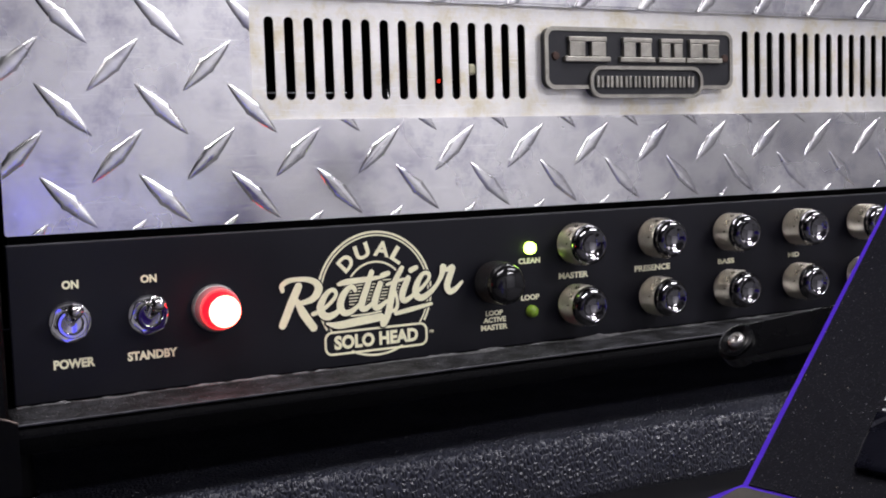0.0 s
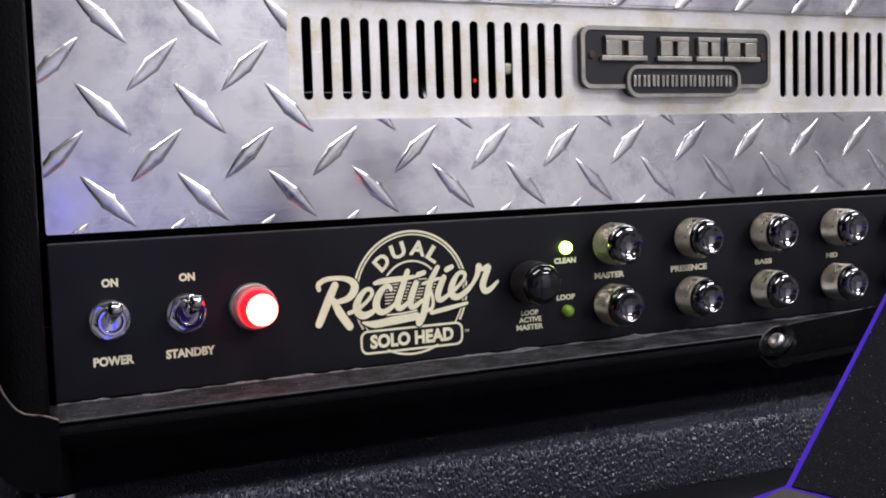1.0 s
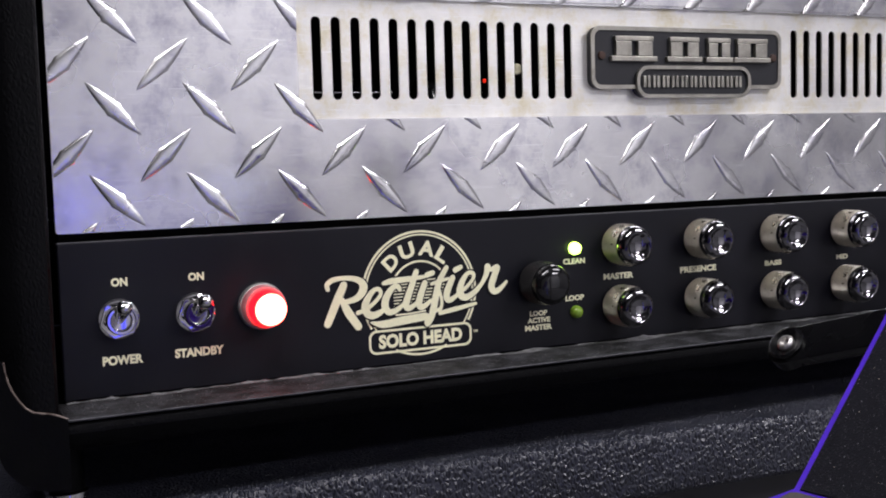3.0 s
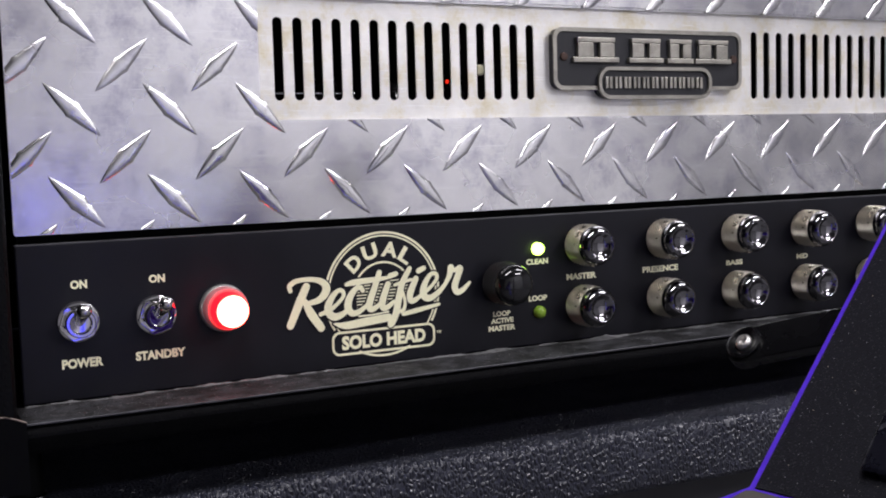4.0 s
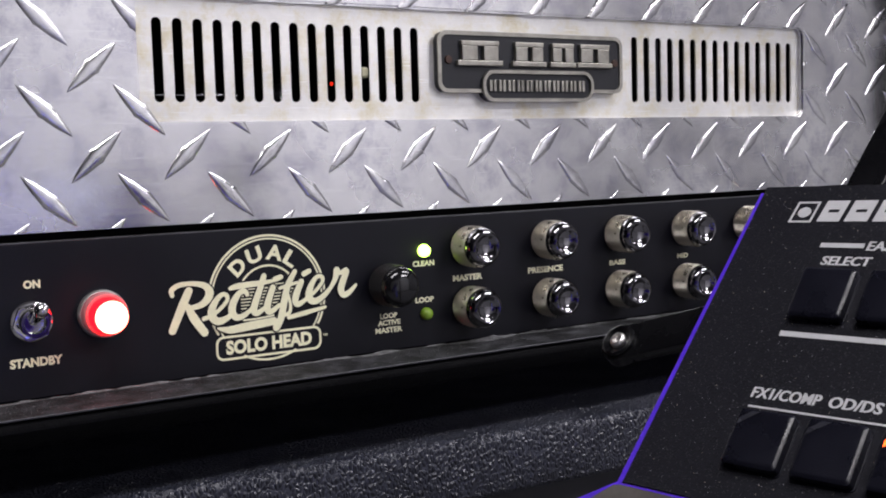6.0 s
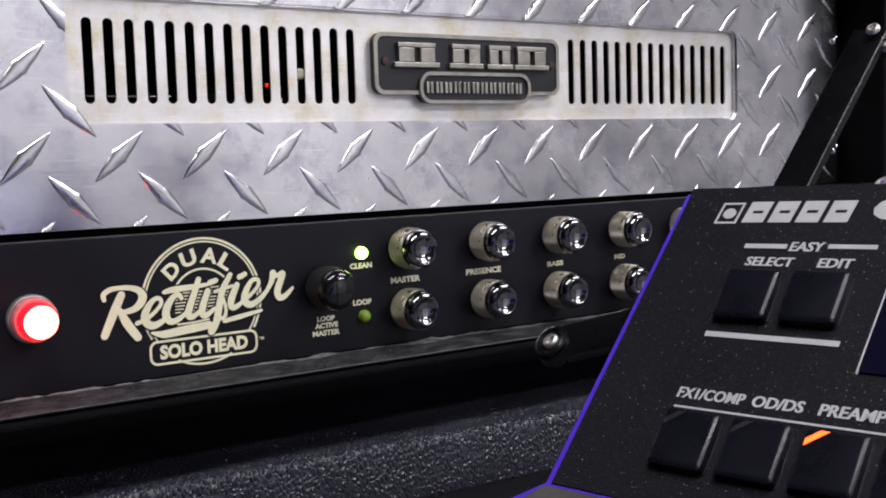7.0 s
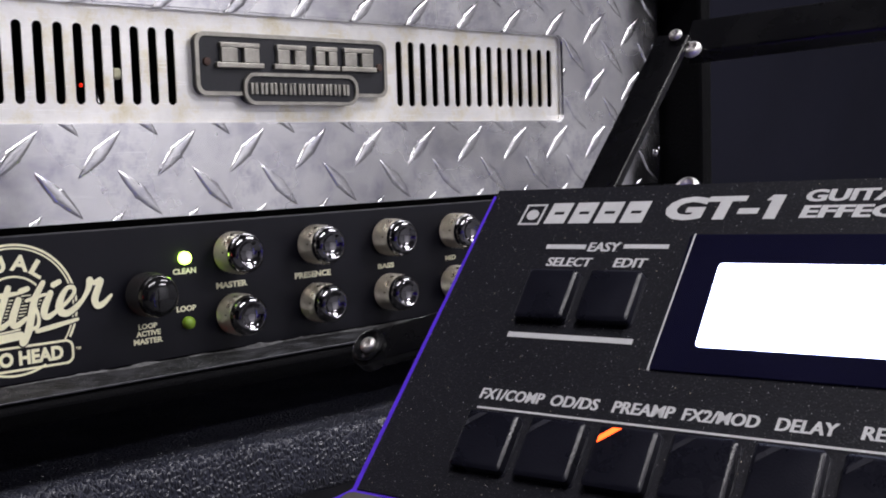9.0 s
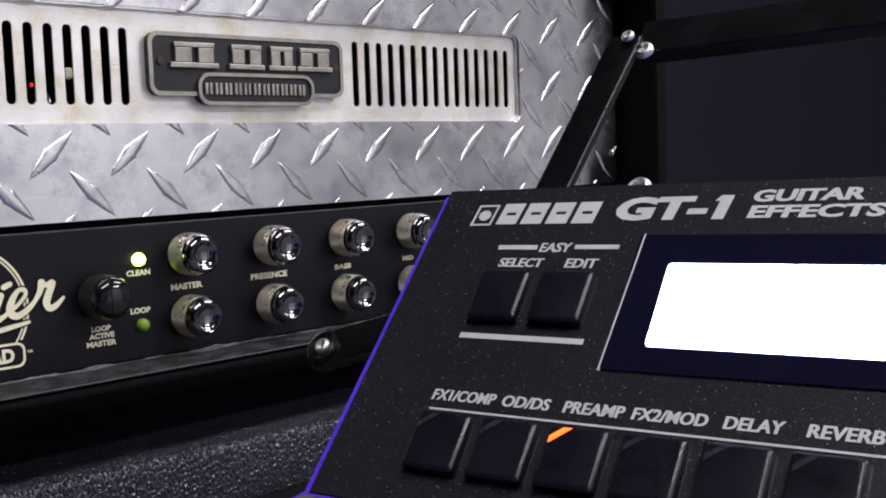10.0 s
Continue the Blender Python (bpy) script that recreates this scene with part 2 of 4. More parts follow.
LCD = glow("lit_white_display", (0.62, 0.67, 1.0), 9.0)
TUBE = glow("lit_diffuser", (0.96, 0.97, 1.0), 6.0)
LAMP_BODY = material("white_lamp_metal", (0.75, 0.75, 0.75), 0.5, 0.0, 0.04, 20, 300)

# ---- building blocks ----


def part(name, bm, mat, parent=None, label="", at=None, smooth=None, mesh=None):
    """Links a bmesh (or a shared mesh) as one object under a thing or part."""
    if mesh is None:
        mesh = bpy.data.meshes.new(name)
        bmesh.ops.recalc_face_normals(bm, faces=bm.faces)
        bm.to_mesh(mesh)
        bm.free()
        mesh.materials.append(mat)
        if smooth is not None:
            mesh.polygons.foreach_set("use_smooth", [True] * len(mesh.polygons))
            mesh.set_sharp_from_angle(angle=radians(smooth))
    ob = new(name, mesh)
    if at is not None:
        ob.matrix_basis = at
    if parent is not None:
        ob.parent = parent
    if label:
        ob["label"] = label
    return ob


def thing(name, m, label, category, group="", kind=""):
    ob = new(name)
    ob.empty_display_size = 0.02
    ob.matrix_basis = m
    return tagged(ob, label, category, group, kind)


def box(bm, x0, x1, y0, y1, z0, z1, bevel=0.0, segments=2):
    m = Matrix.Translation(((x0 + x1) / 2, (y0 + y1) / 2, (z0 + z1) / 2)) @ Matrix.Diagonal((x1 - x0, y1 - y0, z1 - z0, 1))
    made = bmesh.ops.create_cube(bm, size=1, matrix=m)
    if bevel:
        edges = {e for v in made["verts"] for e in v.link_edges}
        bmesh.ops.bevel(bm, geom=list(edges), offset=bevel, segments=segments, profile=0.5, affect="EDGES")
    return bm


def rrect(x0, x1, z0, z1, r, n=6):
    """Corner-rounded rectangle as a counter-clockwise list of (x, z)."""
    out = []
    for cx, cz, a0 in ((x1 - r, z1 - r, 0), (x0 + r, z1 - r, 90), (x0 + r, z0 + r, 180), (x1 - r, z0 + r, 270)):
        for k in range(n + 1):
            a = radians(a0 + 90 * k / n)
            out.append((cx + r * math.cos(a), cz + r * math.sin(a)))
    return out


def loft(bm, loops, close_first=False, close_last=False):
    """Joins rings of points with the same count by quads."""
    rings = [[bm.verts.new(p) for p in loop] for loop in loops]
    n = len(rings[0])
    for a, b in zip(rings, rings[1:]):
        for k in range(n):
            bm.faces.new((a[k], a[(k + 1) % n], b[(k + 1) % n], b[k]))
    if close_first:
        bm.faces.new(rings[0])
    if close_last:
        bm.faces.new(rings[-1])
    return bm


def sheet(bm, outlines, y0, y1, axis="y"):
    """A flat plate with holes: the first outline less the others, from y0 (front) to y1 (back)."""
    edges = []
    for o in outlines:
        vs = [bm.verts.new((x, y0, z) if axis == "y" else (x, z, y0)) for x, z in o]
        edges += [bm.edges.new((vs[k], vs[(k + 1) % len(vs)])) for k in range(len(vs))]
    made = bmesh.ops.triangle_fill(bm, edges=edges, use_beauty=True)
    faces = [f for f in made["geom"] if isinstance(f, bmesh.types.BMFace)]
    ext = bmesh.ops.extrude_face_region(bm, geom=faces)
    move = (0, y1 - y0, 0) if axis == "y" else (0, 0, y1 - y0)
    bmesh.ops.translate(bm, vec=move, verts=[v for v in ext["geom"] if isinstance(v, bmesh.types.BMVert)])
    return bm


def lathe(bm, profile, n=40, m=None):
    """Turns (radius, height) pairs round the z axis; m places the result."""
    m = m or Matrix.Identity(4)
    rings = []
    for r, h in profile:
        if r < 1e-6:
            rings.append([bm.verts.new(m @ Vector((0, 0, h)))])
        else:
            rings.append([bm.verts.new(m @ Vector((r * math.cos(2 * math.pi * k / n), r * math.sin(2 * math.pi * k / n), h))) for k in range(n)])
    for a, b in zip(rings, rings[1:]):
        for k in range(n):
            j = (k + 1) % n
            if len(a) == 1 and len(b) > 1:
                bm.faces.new((a[0], b[k], b[j]))
            elif len(b) == 1 and len(a) > 1:
                bm.faces.new((a[k], a[j], b[0]))
            elif len(a) > 1:
                bm.faces.new((a[k], a[j], b[j], b[k]))
    return bm


def tube(bm, points, radius, n=16, flat=1.0, close=True):
    """A round or flattened tube along a polyline."""
    pts = [Vector(p) for p in points]
    loops, side = [], None
    for k, p in enumerate(pts):
        d = (pts[min(k + 1, len(pts) - 1)] - pts[max(k - 1, 0)]).normalized()
        if side is None:
            side = d.orthogonal().normalized()
        side = (side - d * side.dot(d)).normalized()
        up = d.cross(side)
        loops.append([p + radius * (math.cos(2 * math.pi * j / n) * side + flat * math.sin(2 * math.pi * j / n) * up) for j in range(n)])
    return loft(bm, loops, close, close)


def stroke(bm, points, widths, y0):
    """A flat ribbon of varying width along points (x, z), smoothed, rising very slightly from y0 towards -y."""
    pts = [Vector((x, z)) for x, z in points]
    fine, wide = [], []
    for k in range(len(pts) - 1):
        p0, p1, p2, p3 = pts[max(k - 1, 0)], pts[k], pts[k + 1], pts[min(k + 2, len(pts) - 1)]
        for j in range(6):
            t = j / 6
            fine.append(0.5 * (2 * p1 + (p2 - p0) * t + (2 * p0 - 5 * p1 + 4 * p2 - p3) * t * t + (3 * p1 - p0 - 3 * p2 + p3) * t**3))
            wide.append(widths[k] * (1 - t) + widths[k + 1] * t)
    fine.append(pts[-1])
    wide.append(widths[-1])
    rows = []
    for k, p in enumerate(fine):
        d = (fine[min(k + 1, len(fine) - 1)] - fine[max(k - 1, 0)]).normalized()
        side = Vector((-d.y, d.x)) * wide[k] / 2
        rows.append([bm.verts.new((q.x, y0 - 0.0000002 * k, q.y)) for q in (p + side, p - side)])
    for p, q in zip(rows, rows[1:]):
        bm.faces.new((p[0], p[1], q[1], q[0]))
    return bm


def letters(bm, body, x0, x1, z0, z1, depth, bold=0.0, shear=0.0, m=None):
    """Flat lettering fitted into the box x0..x1, z0..z1 in the plane y = 0, raised towards -y; m places it."""
    curve = bpy.data.curves.new("lettering", "FONT")
    curve.body, curve.offset, curve.shear = body, bold, shear
    curve.resolution_u = 3
    ob = bpy.data.objects.new("lettering", curve)
    scene.collection.objects.link(ob)
    dg = bpy.context.evaluated_depsgraph_get()
    dg.update()
    mesh = bpy.data.meshes.new_from_object(ob.evaluated_get(dg))
    bpy.data.objects.remove(ob)
    bpy.data.curves.remove(curve)
    co = np.empty(len(mesh.vertices) * 3)
    mesh.vertices.foreach_get("co", co)
    co = co.reshape(-1, 3)
    lo, hi = co.min(0), co.max(0)
    span = np.maximum(hi - lo, 1e-6)
    out = np.stack([x0 + (co[:, 0] - lo[0]) / span[0] * (x1 - x0), np.full(len(co), -depth), z0 + (co[:, 1] - lo[1]) / span[1] * (z1 - z0)], 1)
    m = m or Matrix.Identity(4)
    vs = [bm.verts.new(m @ Vector(p)) for p in out]
    for poly in mesh.polygons:
        bm.faces.new([vs[k] for k in poly.vertices])
    bpy.data.meshes.remove(mesh)
    return bm


MM = 0.001
FRONT = Matrix.Rotation(radians(90), 4, "X")  # turned parts: their axis points towards -y

# ---- the room ----


def wall(name, x0, x1, y0, y1, z0, z1, mat, label):
    tagged(part(name, box(bmesh.new(), x0, x1, y0, y1, z0, z1), mat), label, "wall", kind="structure")


X0, X1, Y0, Y1 = -2.3, 3.0, -3.4, 0.75
tagged(part("floor", box(bmesh.new(), X0, X1, Y0, Y1, FLOOR - 0.1, FLOOR), CARPET), "grey short-pile carpet floor of the room", "floor", kind="structure")
tagged(part("ceiling", box(bmesh.new(), X0, X1, Y0, Y1, CEILING, CEILING + 0.1), GREYWALL), "grey painted ceiling with lamp panels", "ceiling", kind="structure")
wall("wall_north", X0, X1, Y1, Y1 + 0.1, FLOOR, CEILING, BACKWALL, "charcoal painted wall behind the amplifier")
wall("wall_south", X0, X1, Y0 - 0.1, Y0, FLOOR, CEILING, WALL, "off-white painted wall behind the camera")
wall("wall_west", X0 - 0.1, X0, Y0, Y1, FLOOR, CEILING, BACKWALL, "charcoal painted side wall")
wall("wall_east", X1, X1 + 0.1, Y0, Y1, FLOOR, CEILING, GREYWALL, "grey painted side wall")
for px, py, _, _ in PANELS:
    lamp = thing("ceiling_lamp", Matrix.Translation((px, py, CEILING)), "white metal ceiling lamp with a lit diffuser", "ceiling lamp", "ceiling lamps")
    part("housing", loft(bmesh.new(), [[(x, y, z) for x, y in rrect(-0.6, 0.6, -0.18, 0.18, 0.02)] for z in (0, -0.03)], True, True), LAMP_BODY, lamp)
    part("diffuser", box(bmesh.new(), -0.55, 0.55, -0.14, 0.14, -0.04, -0.031, 0.003), TUBE, lamp)

tube_lamp = thing("light_tube", Matrix.Translation((0.175, -1.25, FLOOR)), "violet-blue light tube standing upright on the floor", "light tube")
part("tube", lathe(bmesh.new(), [(0.022, 0.03), (0.024, 0.05), (0.024, 0.86), (0.02, 0.88), (0, 0.885)], 24), glow("lit_violet_tube", (0.07, 0.075, 1.0), 2.1), tube_lamp, smooth=50)
part("base", lathe(bmesh.new(), [(0, 0), (0.09, 0), (0.09, 0.012), (0.03, 0.03), (0, 0.03)], 32), ROD, tube_lamp, smooth=40)

# ---- speaker cabinet ----
CAB_TOP = -0.034
cab = thing("speaker_cabinet", Matrix.Translation((0.149, -0.0215, FLOOR)) @ Matrix.Rotation(radians(-3.3), 4, "Z"),
            "black grained vinyl speaker cabinet with rounded edges, under the amplifier", "speaker cabinet")
H = CAB_TOP - FLOOR
XL, XR = -0.225, 0.535


def cab_ring(inset, y, r):
    return [(x, y, z) for x, z in rrect(XL + inset, XR - inset, 0.02 + inset, H - inset, r)]


loops = [cab_ring(0, 0.36, 0.02), cab_ring(0, 0.0045, 0.02)]
for k in range(1, 7):
    a = radians(15 * k)
    loops.append(cab_ring(0.0045 * (1 - math.cos(a)), 0.0045 - 0.0045 * math.sin(a), 0.02))
loops += [cab_ring(0.028, 0.0, 0.012), cab_ring(0.031, 0.003, 0.01), cab_ring(0.031, 0.04, 0.01)]
part("shell", loft(bmesh.new(), loops, True), CAB_TOLEX, cab, smooth=50)
part("grille_cloth", box(bmesh.new(), XL + 0.032, XR - 0.032, 0.03, 0.038, 0.052, H - 0.032), INSIDE, cab, "black woven grille cloth")
for fx in (XL + 0.06, XR - 0.06):
    for fy in (0.05, 0.31):
        part("foot", lathe(bmesh.new(), [(0, 0), (0.018, 0), (0.021, 0.02), (0, 0.02)], 20, Matrix.Translation((fx, fy, 0))), RUBBER, cab)

# ---- amplifier head ----
AMP = Matrix.Translation((0.3075, 0.1, CAB_TOP))
amp = thing("amplifier_head", AMP, "black vinyl guitar amplifier head with diamond tread plate front, switched on", "guitar amplifier")
TO_AMP = AMP.inverted()


def amp_part(name, bm, mat, label="", smooth=None, parent=None, at=None, mesh=None):
    """A part given in the world's coordinates."""
    if parent is None:
        return part(name, bm, mat, amp, label, TO_AMP @ (at or Matrix.Identity(4)), smooth, mesh)
    return part(name, bm, mat, parent, label, at, smooth, mesh)


W = 0.615
PLATE_Z, PLATE_TOP, SILL = 0.0748, 0.212, 0.0063


def amp_ring(x0, x1, z0, z1, y, r):
    return [(x, y, z) for x, z in rrect(x0, x1, z0, z1, r)]


def shell_outer(i, y):
    return amp_ring(-0.025 + i, W + 0.025 - i, -0.007 + i, 0.236 - i, y, 0.016)


def shell_inner(i, y):
    return amp_ring(-0.0045 - i, W + 0.0045 + i, SILL - i, PLATE_TOP + 0.002 + i, y, 0.0015)


loops = [shell_outer(0, 0.26), shell_outer(0, -0.018), shell_outer(0.0012, -0.0235), shell_outer(0.004, -0.028), shell_outer(0.0078, -0.0310), shell_outer(0.0105, -0.032),
         [(x, -0.032, z) for x, _, z in shell_inner(0.004, 0)], shell_inner(0.0015, -0.0315), shell_inner(0.0004, -0.030), shell_inner(0, -0.028),
         shell_inner(0, 0.24)]
amp_part("cabinet_shell", loft(bmesh.new(), loops), TOLEX, smooth=40)
amp_part("back_board", box(bmesh.new(), 0.001, W - 0.001, 0.235, 0.24, SILL + 0.001, PLATE_TOP, 0), INSIDE)
# near-black colour puts the shade into the gap under the tread plate
amp_part("inner_tray", box(bmesh.new(), 0.003, W - 0.003, 0.012, 0.2, PLATE_Z - 0.01, PLATE_Z + 0.004), PROTECTOR, "chassis, coloured near-black for the shade in the panel gap")
# dusty sill below the control panel
amp_part("sill", box(bmesh.new(), -0.003, W + 0.003, -0.0312, -0.0005, SILL + 0.0001, SILL + 0.0013, 0.0005), DUSTY, "black vinyl sill with grey dust")

# thin grey tube paints the highlight along the sill's front lip
amp_part("sill_highlight", tube(bmesh.new(), [(-0.002 + k * 0.0619, -0.0313, SILL + 0.0009) for k in range(11)], 0.00045, 8), EDGE, "front edge of the sill, its highlight put into the colour", 60)

# fluff gathered along the back of the sill
bm = bmesh.new()
rows = []
for k in range(420):
    x = 0.001 + (W - 0.002) * k / 419
    lump = max(0.0, noise.noise((x * 45, 3.1, 0)) - 0.02) * 0.0022 + max(0.0, noise.noise((x * 240, 7.7, 0))) * 0.0011
    deep = 0.0012 + 0.010 * max(0.0, noise.noise((x * 30, 9.3, 2)) + 0.15)
    rows.append([bm.verts.new(p) for p in ((x, -0.0009, SILL + 0.0013 + lump), (x, -0.0009 - 0.35 * deep, SILL + 0.0014 + 0.5 * lump), (x, -0.0009 - deep, SILL + 0.00132))])
for p, q in zip(rows, rows[1:]):
    for k in range(2):
        bm.faces.new((p[k], p[k + 1], q[k + 1], q[k]))
amp_part("dust_ridge", bm, FLUFF, "grey fluff along the sill")

# diamond tread plate with its window
GX0, GX1, GZ0, GZ1 = 0.1025, 0.5125, 0.1185, 0.1711
bm = bmesh.new()
sheet(bm, [rrect(0.0008, W - 0.0008, PLATE_Z, PLATE_TOP, 0.001, 2), rrect(GX0, GX1, GZ0, GZ1, 0.005, 6)], -0.0005, 0.0025)
bm.normal_update()
rim = [e for e in bm.edges if len(e.link_faces) == 2 and all(abs(v.co.y + 0.0005) < 1e-6 and GX0 - 0.001 < v.co.x < GX1 + 0.001 and GZ0 - 0.001 < v.co.z < GZ1 + 0.001 for v in e.verts) and any(abs(f.normal.y) < 0.5 for f in e.link_faces)]
bmesh.ops.bevel(bm, geom=rim, offset=0.0011, segments=2, affect="EDGES")
LX, LZ, REACH = 0.03842, 0.0365, 0.0153


def lug(cx, cz, lean):
    """One raised tread lug: a pointed lens with a ridge and a swollen middle."""
    b = bmesh.new()
    d, s = Vector((lean, 1)).normalized(), Vector((1, -lean)).normalized()
    if s.x < 0:
        s = -s
    rows = []
    steps = 18
    for k in range(steps + 1):
        t = -1 + 2 * k / steps
        w = 0.0031 * (1 - abs(t) ** 1.7) * (1 + 0.20 * math.exp(-(t / 0.06) ** 2)) + 0.0001
        h = 0.00084 * (1 - abs(t) ** 6) * (1 + 0.1 * t) + 0.00008 * math.exp(-(t / 0.06) ** 2)
        row = []
        for q, up in ((-1, 0), (-0.86, 0.46), (-0.66, 0.78), (-0.4, 0.94), (0, 1), (0.4, 0.95), (0.68, 0.8), (0.86, 0.5), (1, 0)):
            p = Vector((cx, cz)) + d * (t * REACH) + s * (w * q)
            row.append(b.verts.new((p.x, -0.0004 - h * up, p.y)))
        rows.append(row)
    for r0, r1 in zip(rows, rows[1:]):
        for k in range(8):
            b.faces.new((r0[k], r0[k + 1], r1[k + 1], r1[k]))
    x0, x1, z0, z1 = cx - 0.011, cx + 0.011, cz - 0.011, cz + 0.011
    cuts = []
    if x0 < 0.001:
        cuts.append(((0.0012, 0, 0), (-1, 0, 0)))
    if x1 > W - 0.001:
        cuts.append(((W - 0.0012, 0, 0), (1, 0, 0)))
    if z0 < PLATE_Z:
        cuts.append(((0, 0, PLATE_Z + 0.0003), (0, 0, -1)))
    if z1 > PLATE_TOP:
        cuts.append(((0, 0, PLATE_TOP - 0.0003), (0, 0, 1)))
    if GX0 - 0.004 < cx < GX1 + 0.004 and z1 > GZ0 and z0 < GZ1:
        if z0 < GZ0 - 0.001:
            if cx > GX0 + 0.003:
                cuts.append(((0, 0, GZ0 - 0.0004), (0, 0, 1)))
        elif z1 > GZ1 + 0.001:
            cuts.append(((0, 0, GZ1 + 0.0004), (0, 0, -1)))
        elif cx < GX0 + 0.008:
            cuts.append(((GX0 - 0.0004, 0, 0), (1, 0, 0)))
        elif cx > GX1 - 0.008:
            cuts.append(((GX1 + 0.0004, 0, 0), (-1, 0, 0)))
        else:
            b.free()
            return None
    elif GX0 - 0.012 < cx < GX0 and z0 > GZ0 and z1 < GZ1 + 0.001:
        cuts.append(((GX0 - 0.0004, 0, 0), (1, 0, 0)))
    elif GX1 < cx < GX1 + 0.012 and z0 > GZ0 and z1 < GZ1 + 0.001:
        cuts.append(((GX1 + 0.0004, 0, 0), (-1, 0, 0)))
    for co, no in cuts:
        bmesh.ops.bisect_plane(b, geom=b.verts[:] + b.edges[:] + b.faces[:], plane_co=co, plane_no=no, clear_outer=True)
    return b


lugs = []
for lean, cx0, cz0 in ((1, 0.0449, 0.1412), (-1, 0.0252, 0.1234)):
    for i in range(-1, 17):
        for j in range(-2, 4):
            cx, cz = cx0 + LX * i, cz0 + LZ * j
            if not (-0.009 < cx < W + 0.009 and PLATE_Z - 0.009 < cz < PLATE_TOP + 0.009):
                continue
            one = lug(cx, cz, lean)
            if one is None:
                continue
            lugs.append(one)
plate = amp_part("tread_plate", bm, TREAD, "scratched aluminium diamond tread plate", smooth=30)
for one in lugs:
    amp_part("tread_lug", one, TREAD, "", smooth=30, parent=plate)
for sz in (0.169, 0.0958):
    part("plate_screw", lathe(bmesh.new(), [(0.0028, 0), (0.0026, 0.001), (0.0015, 0.0018), (0, 0.002)], 16, Matrix.Translation((W - 0.0045, -0.0006, sz)) @ FRONT), CHROME, plate, "small bright screw", smooth=60)

# vent grille behind the window
slots = [rrect(x - 0.0022, x + 0.0022, 0.1269, 0.1626, 0.0021, 5) for k in range(15) for x in (0.1119 + 0.00903 * k, 0.3792 + 0.00889 * k)]
grille = amp_part("vent_grille", sheet(bmesh.new(), [rrect(GX0 - 0.006, GX1 + 0.006, GZ0 - 0.006, GZ1 + 0.006, 0.004, 4)] + slots, 0.0027, 0.0036), GRILLE,
                  "tarnished aluminium vent grille with upright slots")
amp_part("chassis_light", box(bmesh.new(), 0.1963, 0.1974, 0.009, 0.011, 0.1350, 0.1368, 0.0005), LED_TINY, "tiny red light inside")
amp_part("cable_tie", box(bmesh.new(), 0.2112, 0.2150, 0.006, 0.010, 0.1386, 0.1438, 0.0012), CREAM, "beige scrap behind the slot")
for k in range(5):
    amp_part("tube_shield", lathe(bmesh.new(), [(0.009, 0), (0.010, 0.004), (0.010, 0.05), (0.006, 0.06), (0, 0.062)], 20,
             Matrix.Translation((0.115 + 0.035 * k, 0.05, PLATE_Z + 0.004))), BLACK_CHROME, "dark glass tube behind the vents", smooth=40)

# added rod: stands in for glints at the bottom of the first slots
amp_part("glint_rod", tube(bmesh.new(), [(0.106, 0.016, 0.1308), (0.152, 0.016, 0.1308)], 0.0008, 10), KNOB_CHROME, "rod added for the bright spots low in the vents", 60)

# cast badge
badge = amp_part("badge", sheet(bmesh.new(), [rrect(0.2492, 0.3662, 0.1316, 0.1613, 0.005)], -0.0012, 0.003), BADGE_DARK, "dark enamel badge with raised pewter rim")
bm = bmesh.new()
sheet(bm, [rrect(0.2489, 0.3664, 0.1314, 0.1615, 0.0052), rrect(0.2508, 0.3645, 0.1333, 0.1596, 0.0038)], -0.0019, -0.0010)
amp_part("rim", bm, PEWTER, parent=badge)
amp_part("tail", sheet(bmesh.new(), [rrect(0.2745, 0.3448, 0.1272, 0.1424, 0.0066)], -0.0020, 0.0026), BADGE_DARK, parent=badge)
amp_part("tail_rim", sheet(bmesh.new(), [rrect(0.2742, 0.3451, 0.1269, 0.1427, 0.0068), rrect(0.2759, 0.3434, 0.1286, 0.1410, 0.0053)], -0.0033, -0.0018), PEWTER, parent=badge)
for x0, x1 in ((0.2595, 0.2865), (0.2925, 0.3140), (0.3165, 0.3335), (0.3345, 0.3583)):
    # four heavy slab-ended marks stand for the maker's name
    bm = bmesh.new()
    w = x1 - x0
    box(bm, x0, x1, -0.0034, -0.0010, 0.1446, 0.1472, 0.0004)
    box(bm, x0 + 0.08 * w, x1 - 0.08 * w, -0.0034, -0.0010, 0.1544, 0.1568, 0.0004)
    box(bm, x0 + 0.10 * w, x0 + 0.44 * w, -0.00335, -0.0010, 0.1473, 0.1543, 0.0003)
    box(bm, x0 + 0.58 * w, x0 + 0.90 * w, -0.00335, -0.0010, 0.1473, 0.1543, 0.0003)
    amp_part("raised_mark", bm, PEWTER, parent=badge)
for k in range(11):
    x = 0.2782 + 0.00568 * k
    bm = box(bmesh.new(), x, x + 0.0017, -0.0031, -0.0018, 0.1321, 0.1377, 0.0002)
    box(bm, x + 0.0025, x + 0.0042, -0.0031, -0.0018, 0.1321, 0.1377, 0.0002)
    amp_part("raised_bar", bm, PEWTER, parent=badge)
for sx in (0.2550, 0.3612):
    amp_part("badge_screw", lathe(bmesh.new(), [(0.0021, 0), (0.0019, 0.001), (0, 0.0013)], 16, Matrix.Translation((sx, -0.0012, 0.1474)) @ FRONT), RUST, "rusty screw head", 60, badge)

